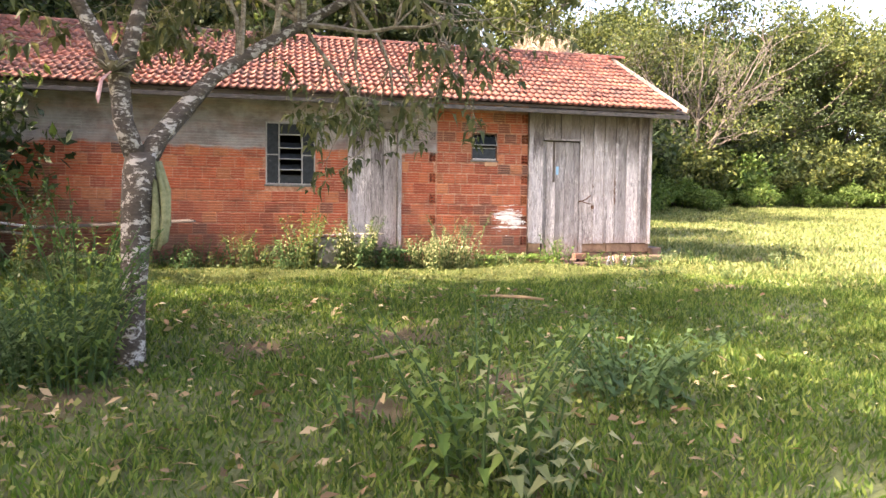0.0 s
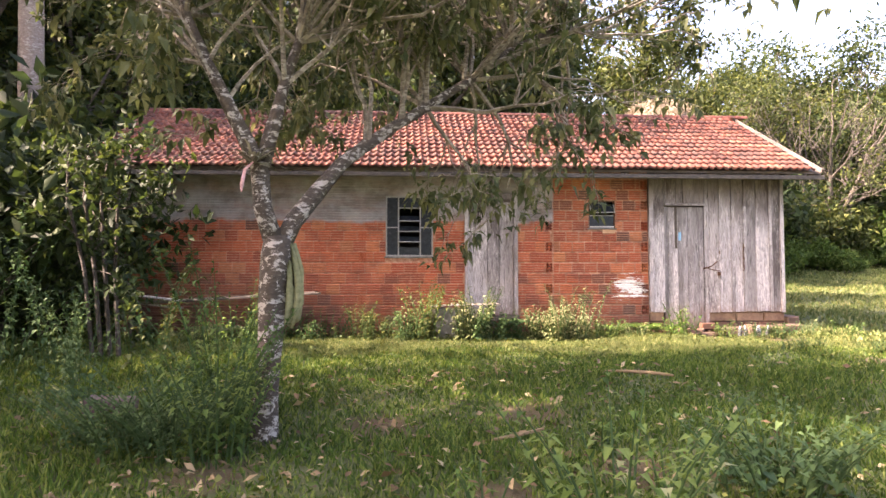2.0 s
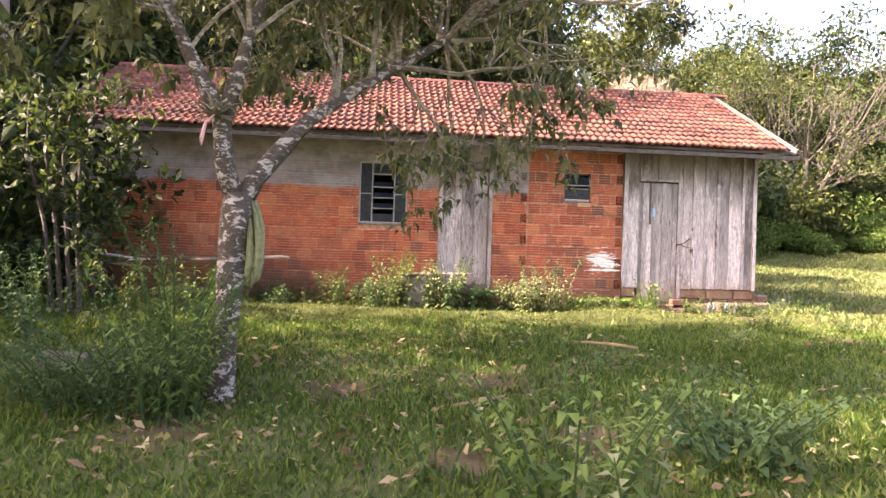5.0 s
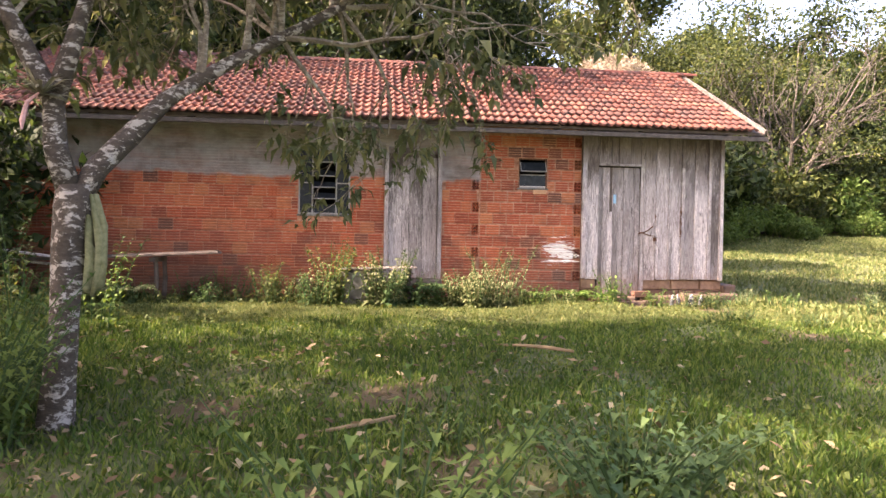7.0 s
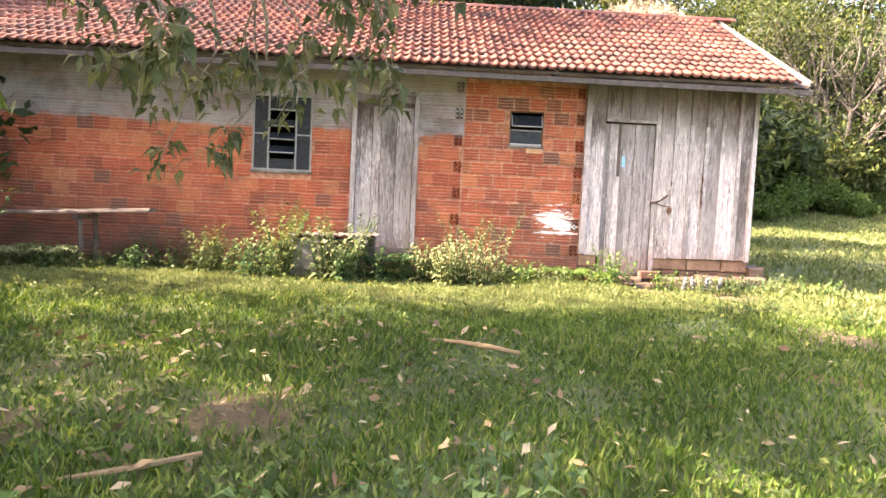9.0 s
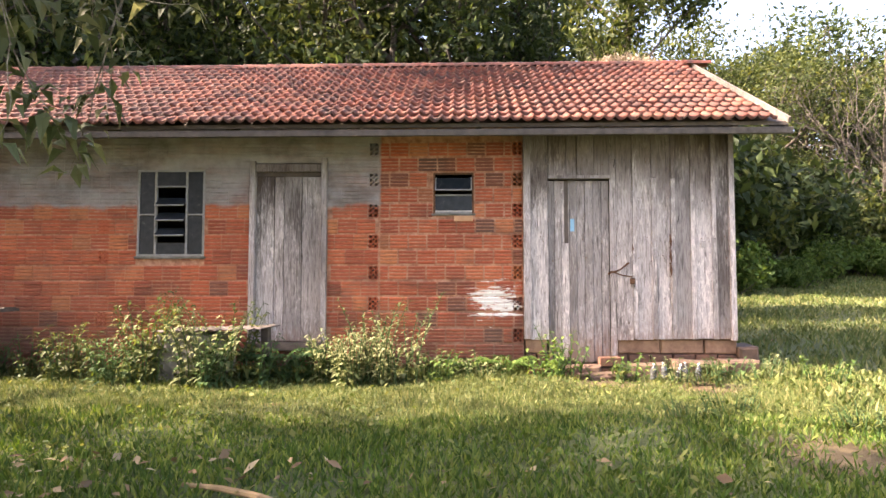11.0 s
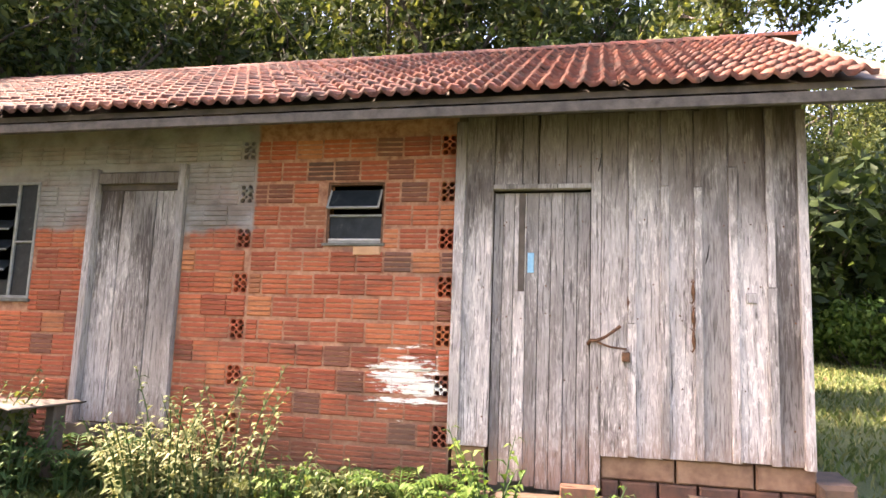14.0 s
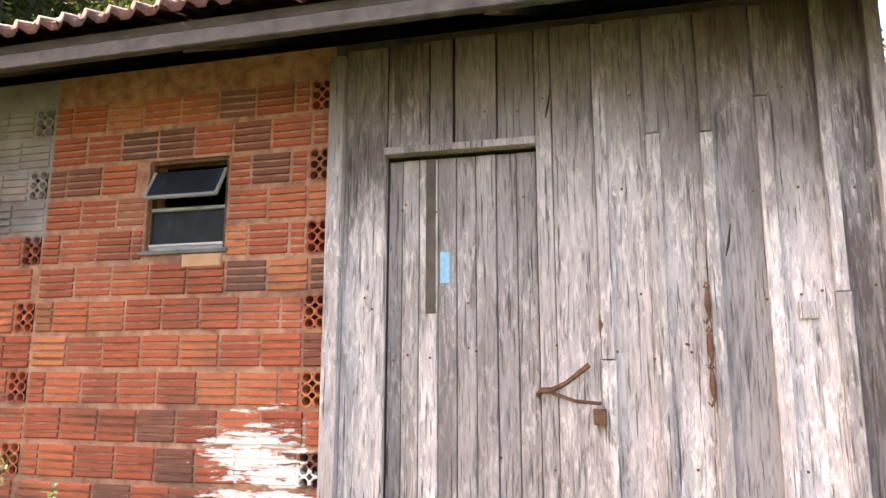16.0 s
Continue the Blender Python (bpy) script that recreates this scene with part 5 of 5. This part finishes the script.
def plants():
    rr = random.Random(99)
    weed("weed", "broad-leaved green weed in the lawn", 0.85, 2.95, 0.80, 20, M_LEAF_BRIGHT, 0.14, rr, 0.45, 0.4, spread=0.22)
    weed("weed", "broad-leaved green weed in the lawn", 1.05, 2.75, 0.55, 9, M_LEAF_SILVER, 0.13, rr, 0.5, 0.5, spread=0.2)
    weed("weed", "bushy dark green weed clump in the lawn", 2.05, 3.85, 0.52, 34, M_LEAF_BUSH, 0.11, rr, 0.75, 0.55, spread=0.3)
    weed("weed", "single upright weed in the lawn", 1.45, 3.9, 0.50, 4, M_LEAF_BRIGHT, 0.12, rr, 0.2, 0.4)
    weed("weed", "narrow-leaved weed in the lawn", 0.35, 3.6, 0.30, 6, M_LEAF_BRIGHT, 0.13, rr, 0.4, 0.25)
    weed("weed", "narrow-leaved weed in the lawn", 1.25, 4.6, 0.25, 6, M_LEAF_BRIGHT, 0.13, rr, 0.4, 0.25)
    weed("bush", "small dense dark bush beside the tree", -1.62, 4.75, 0.62, 80, M_LEAF_BUSH, 0.075, rr, 0.85, 0.4, spread=0.32)
    weed("bush", "small dense dark bush beside the tree", -2.05, 4.9, 0.5, 50, M_LEAF_BUSH, 0.075, rr, 0.85, 0.4, spread=0.3)
    weed("sapling", "feathery green sapling beside the trunk", -1.28, 4.55, 1.0, 22, M_LEAF_BRIGHT, 0.12, rr, 0.45, 0.32, spread=0.2)
    weed("sapling", "feathery green sapling beside the trunk", -1.5, 5.5, 1.5, 12, M_LEAF_BRIGHT, 0.14, rr, 0.3, 0.3, spread=0.2)
    for x, y, h, m in ((-3.6, 7.4, 1.5, M_LEAF_BUSH), (-3.2, 7.0, 1.0, M_LEAF_BUSH), (-2.7, 7.3, 1.1, M_LEAF_MID), (-2.2, 7.0, 0.9, M_LEAF_MID), (-1.9, 7.6, 0.95, M_LEAF_BRIGHT), (-4.3, 7.0, 1.6, M_LEAF_BUSH), (-4.6, 8.2, 1.9, M_LEAF_BUSH), (-2.9, 6.2, 0.7, M_LEAF_BUSH), (-3.7, 6.2, 0.8, M_LEAF_BUSH)):
        weed("shrub", "leggy green shrub in the shade left of the tree".replace(" left of", " beside"), x, y, h, 9, m, 0.13, rr, 0.3, 0.35, "shrubs beside the tree", 0.25)
    # tall loose shrub over the house corner
    rr2, g = random.Random(8), np.random.default_rng(8)
    t = thing("tree", "slender leaning shrub tree against the house corner", "tree", (-3.75, 8.4, float(gz(-3.75, 8.4)) - 0.05))
    wood, tips = Geo(), []
    for k in range(4):
        p = [Vector((0.1 * k, 0, 0)), Vector((0.12 * k - 0.15, 0.05, 1.1)), Vector((0.2 * k - 0.4, 0.1, 2.0)), Vector((0.25 * k - 0.4, 0.1, 2.6))]
        wood.tube(p, [0.03, 0.025, 0.018, 0.008], 6, 0.2)
        for i in range(5):
            branch(wood, p[1].lerp(p[3], i / 4), Vector((rr2.uniform(-1, 1), rr2.uniform(-1, 1), rr2.uniform(-0.2, 0.6))).normalized(), 0.6, 0.010, 1, rr2, tips, 0.3, -0.03)
    part("trunk", wood, M_BARK_FOREST, t)
    # forest-dark leaf colour stands in for the deep shade on this crown
    part("crown", leaf_cloud("crown", tips, (0.08, 0.08, 0.08), 7, 0.062, M_LEAF_DARK, g, 0.6), M_LEAF_DARK, t)
    # weeds along the wall
    for x, y, h, n, m, L in ((0.20, 10.2, 0.85, 8, M_LEAF_MID, 0.11), (0.05, 10.35, 0.6, 6, M_LEAF_SILVER, 0.09), (0.80, 10.0, 0.75, 8, M_LEAF_SILVER, 0.10), (1.05, 10.15, 0.8, 7, M_LEAF_MID, 0.10), (1.3, 10.2, 0.5, 8, M_LEAF_BUSH, 0.10), (1.60, 10.4, 0.35, 8, M_LEAF_BUSH, 0.10),
                             (2.0, 10.45, 0.55, 16, M_LEAF_SILVER, 0.085), (2.25, 10.3, 0.6, 18, M_LEAF_SILVER, 0.085), (2.35, 10.55, 0.85, 4, M_LEAF_SILVER, 0.09), (2.7, 10.6, 0.82, 4, M_LEAF_SILVER, 0.09), (2.55, 10.4, 0.5, 14, M_LEAF_SILVER, 0.08), (1.85, 10.6, 0.45, 8, M_LEAF_BUSH, 0.1),
                             (2.95, 10.7, 0.3, 7, M_LEAF_SILVER, 0.1), (3.3, 10.75, 0.25, 6, M_LEAF_SILVER, 0.1), (4.35, 10.55, 0.55, 7, M_LEAF_BRIGHT, 0.10), (4.15, 10.5, 0.35, 6, M_LEAF_BRIGHT, 0.09), (5.0, 10.6, 0.3, 6, M_LEAF_BRIGHT, 0.09), (5.95, 10.55, 0.25, 7, M_LEAF_BUSH, 0.08), (4.75, 10.45, 0.22, 5, M_LEAF_MID, 0.08),
                             (-0.4, 10.5, 0.4, 9, M_LEAF_MID, 0.1), (-0.75, 10.45, 0.6, 8, M_LEAF_MID, 0.1), (-1.1, 10.5, 0.35, 8, M_LEAF_MID, 0.09), (-1.5, 10.2, 0.35, 8, M_LEAF_BUSH, 0.09), (-2.0, 10.1, 0.3, 8, M_LEAF_MID, 0.09), (-2.4, 10.0, 0.35, 8, M_LEAF_BUSH, 0.09), (-3.6, 9.9, 0.5, 9, M_LEAF_BUSH, 0.1), (-4.2, 9.6, 0.7, 9, M_LEAF_MID, 0.1),
                             (0.28, 10.0, 0.95, 7, M_LEAF_MID, 0.10), (1.0, 9.95, 0.95, 6, M_LEAF_SILVER, 0.085), (0.9, 9.9, 0.55, 10, M_LEAF_BUSH, 0.10), (0.0, 10.0, 0.5, 10, M_LEAF_BUSH, 0.09), (2.45, 10.25, 0.98, 2, M_LEAF_SILVER, 0.075), (2.78, 10.3, 0.95, 2, M_LEAF_SILVER, 0.075),
                             (-0.5, 10.1, 0.5, 9, M_LEAF_MID, 0.09), (-1.3, 10.7, 0.5, 7, M_LEAF_MID, 0.09), (-1.8, 10.75, 0.45, 7, M_LEAF_BUSH, 0.09), (3.05, 10.45, 0.32, 8, M_LEAF_BRIGHT, 0.085), (3.55, 10.5, 0.3, 8, M_LEAF_SILVER, 0.08), (5.4, 10.35, 0.3, 6, M_LEAF_SILVER, 0.075), (5.7, 10.3, 0.28, 6, M_LEAF_MID, 0.075), (6.3, 10.5, 0.3, 7, M_LEAF_SILVER, 0.075),
                             (5.35, 8.9, 0.22, 8, M_LEAF_MID, 0.07), (6.0, 8.3, 0.25, 8, M_LEAF_MID, 0.07), (7.4, 9.2, 0.3, 8, M_LEAF_MID, 0.08), (6.8, 10.3, 0.3, 7, M_LEAF_BRIGHT, 0.08), (8.3, 10.2, 0.3, 8, M_LEAF_SILVER, 0.08), (9.4, 11.4, 0.35, 8, M_LEAF_MID, 0.08), (4.9, 8.5, 0.18, 7, M_LEAF_MID, 0.06)):
        weed("weed", {M_LEAF_SILVER: "silvery green weed along the wall", M_LEAF_BUSH: "dark green weed along the wall"}.get(m, "green leafy weed near the house"), x, y, h, int(n * 1.7), m, L * 1.3, rr, 0.3, 0.4, "weeds along the wall", 0.19)
    fern(-2.75, 10.0, 0.55, rr, M_LEAF_SILVER)
    fern(-3.15, 9.95, 0.42, rr, M_LEAF_SILVER, n=7)
    fern(-2.55, 10.05, 0.6, rr, M_LEAF_SILVER, n=7)
    fern(1.42, 10.62, 0.65, rr, M_LEAF_BUSH, label="dark green fern beside the concrete tank")
    fern(3.75, 10.75, 0.45, rr, M_LEAF_BRIGHT)
    fern(4.05, 10.8, 0.35, rr, M_LEAF_BRIGHT)
    fern(3.35, 10.85, 0.35, rr, M_LEAF_BRIGHT)
    fern(5.85, 10.75, 0.30, rr, M_LEAF_SILVER)


# ---- grass and fallen leaves ----
M_HERB = leaf_material("lawn herbs", (0.030, 0.055, 0.010), (0.065, 0.098, 0.018), (0.14, 0.15, 0.04))

def grass_sheet(n, box, height, width, g, mat, name, label, thin=0.5):
    x, y = g.uniform(box[0], box[1], n), g.uniform(box[2], box[3], n)
    f = np.sin(2.3 * x + 1.1 * np.sin(1.7 * y)) + np.sin(2.9 * y + 1.3 * np.sin(2.1 * x)) + 0.8 * np.sin(5.7 * x - 4.1 * y)
    keep = (g.uniform(-2.6, 2.6, n) < f + 2.6 * thin + 0.6) & ~((y > WY - 0.02) & (y < BACK) & (x > X0) & (x < X1 + 0.05))
    for cx, cy, rad in BARE:
        keep &= np.hypot(x - cx, y - cy) > rad * g.uniform(0.2, 1.25, n)
    x, y, f = x[keep], y[keep], f[keep]
    n = len(x)
    L = height * g.uniform(0.5, 1.3, n) * (1 + 0.16 * f)
    lean = g.normal(size=(n, 2)) * 0.55
    d = np.stack([lean[:, 0], lean[:, 1], np.ones(n)], 1)
    d *= (L / 2 / np.linalg.norm(d, axis=1))[:, None]
    s = np.cross(d, unit(n, g))
    s *= (width * g.uniform(0.6, 1.3, n) / np.linalg.norm(s, axis=1))[:, None]
    p = np.stack([x, y, gz(x, y)], 1) + d * 0.85
    return tagged(part(name, quads(name, p, d, s, mat), mat), label, "grass", kind="stuff")


def lawn():
    g = np.random.default_rng(17)
    grass_sheet(235000, (-6.5, 8.5, 0.2, 8.6), 0.080, 0.0068, g, M_GRASS, "lawn_grass", "short patchy lawn grass in the shade", 0.7)
    grass_sheet(170000, (-6, 9.5, 8.2, 11.1), 0.062, 0.0042, g, M_GRASS_DRY_LIT, "wall_grass", "sunlit yellowish grass near the wall", 0.9)
    grass_sheet(120000, (6.2, 30, 7, 33), 0.12, 0.016, g, M_GRASS_DRY_LIT, "field_grass", "sunlit grass of the field beside the house", 1.0)
    grass_sheet(14000, (-9, -3, 5, 13), 0.16, 0.008, g, M_GRASS, "shade_grass", "rank grass in the shade of the wood", 1.0)
    n = 26000
    x, y = g.uniform(-4.5, 7, n), 1.0 + 9.3 * g.uniform(0, 1, n) ** 1.2
    clump = np.sin(1.9 * x + 2.2 * np.sin(1.3 * y)) + np.sin(2.6 * y + 1.7 * np.sin(1.9 * x))
    k = g.uniform(-2, 2, n) < clump + 0.3
    x, y, n = x[k], y[k], int(k.sum())
    a, L = g.uniform(0, 6.28, n), g.uniform(0.010, 0.028, n)
    d = np.stack([np.cos(a) * L, np.sin(a) * L, g.normal(size=n) * 0.5 * L], 1)
    s = np.stack([-np.sin(a) * L * 0.55, np.cos(a) * L * 0.55, g.normal(size=n) * 0.35 * L], 1)
    p = np.stack([x, y, gz(x, y) + g.uniform(0.02, 0.09, n)], 1)
    tagged(part("low_herbs", quads("low_herbs", p, d, s, M_HERB), M_HERB), "small broad-leaved herbs among the lawn grass", "herbs", kind="stuff")
    n = 1500
    x = g.normal(0.3, 1.9, n)
    y = g.uniform(1.6, 7.4, n)
    a = g.uniform(0, 6.28, n)
    L = g.uniform(0.016, 0.052, n)
    d = np.stack([np.cos(a) * L, np.sin(a) * L, g.normal(size=n) * 0.35 * L], 1)
    s = np.stack([-np.sin(a) * L * 0.4, np.cos(a) * L * 0.4, g.normal(size=n) * 0.2 * L], 1)
    p = np.stack([x, y, gz(x, y) + g.uniform(0.03, 0.075, n)], 1)
    tagged(part("fallen_leaves", quads("fallen_leaves", p, d, s, M_LEAF_DRY), M_LEAF_DRY), "curled pale dry leaves scattered on the lawn", "leaves", kind="stuff")


undergrowth()
dry_tree()
tall_trunk()
open_tree()
straw_mound()
front_tree()
clutter()
plants()
lawn()


# ---- pieces of wall and roof ----
wall_bricks()
roof_tiles()
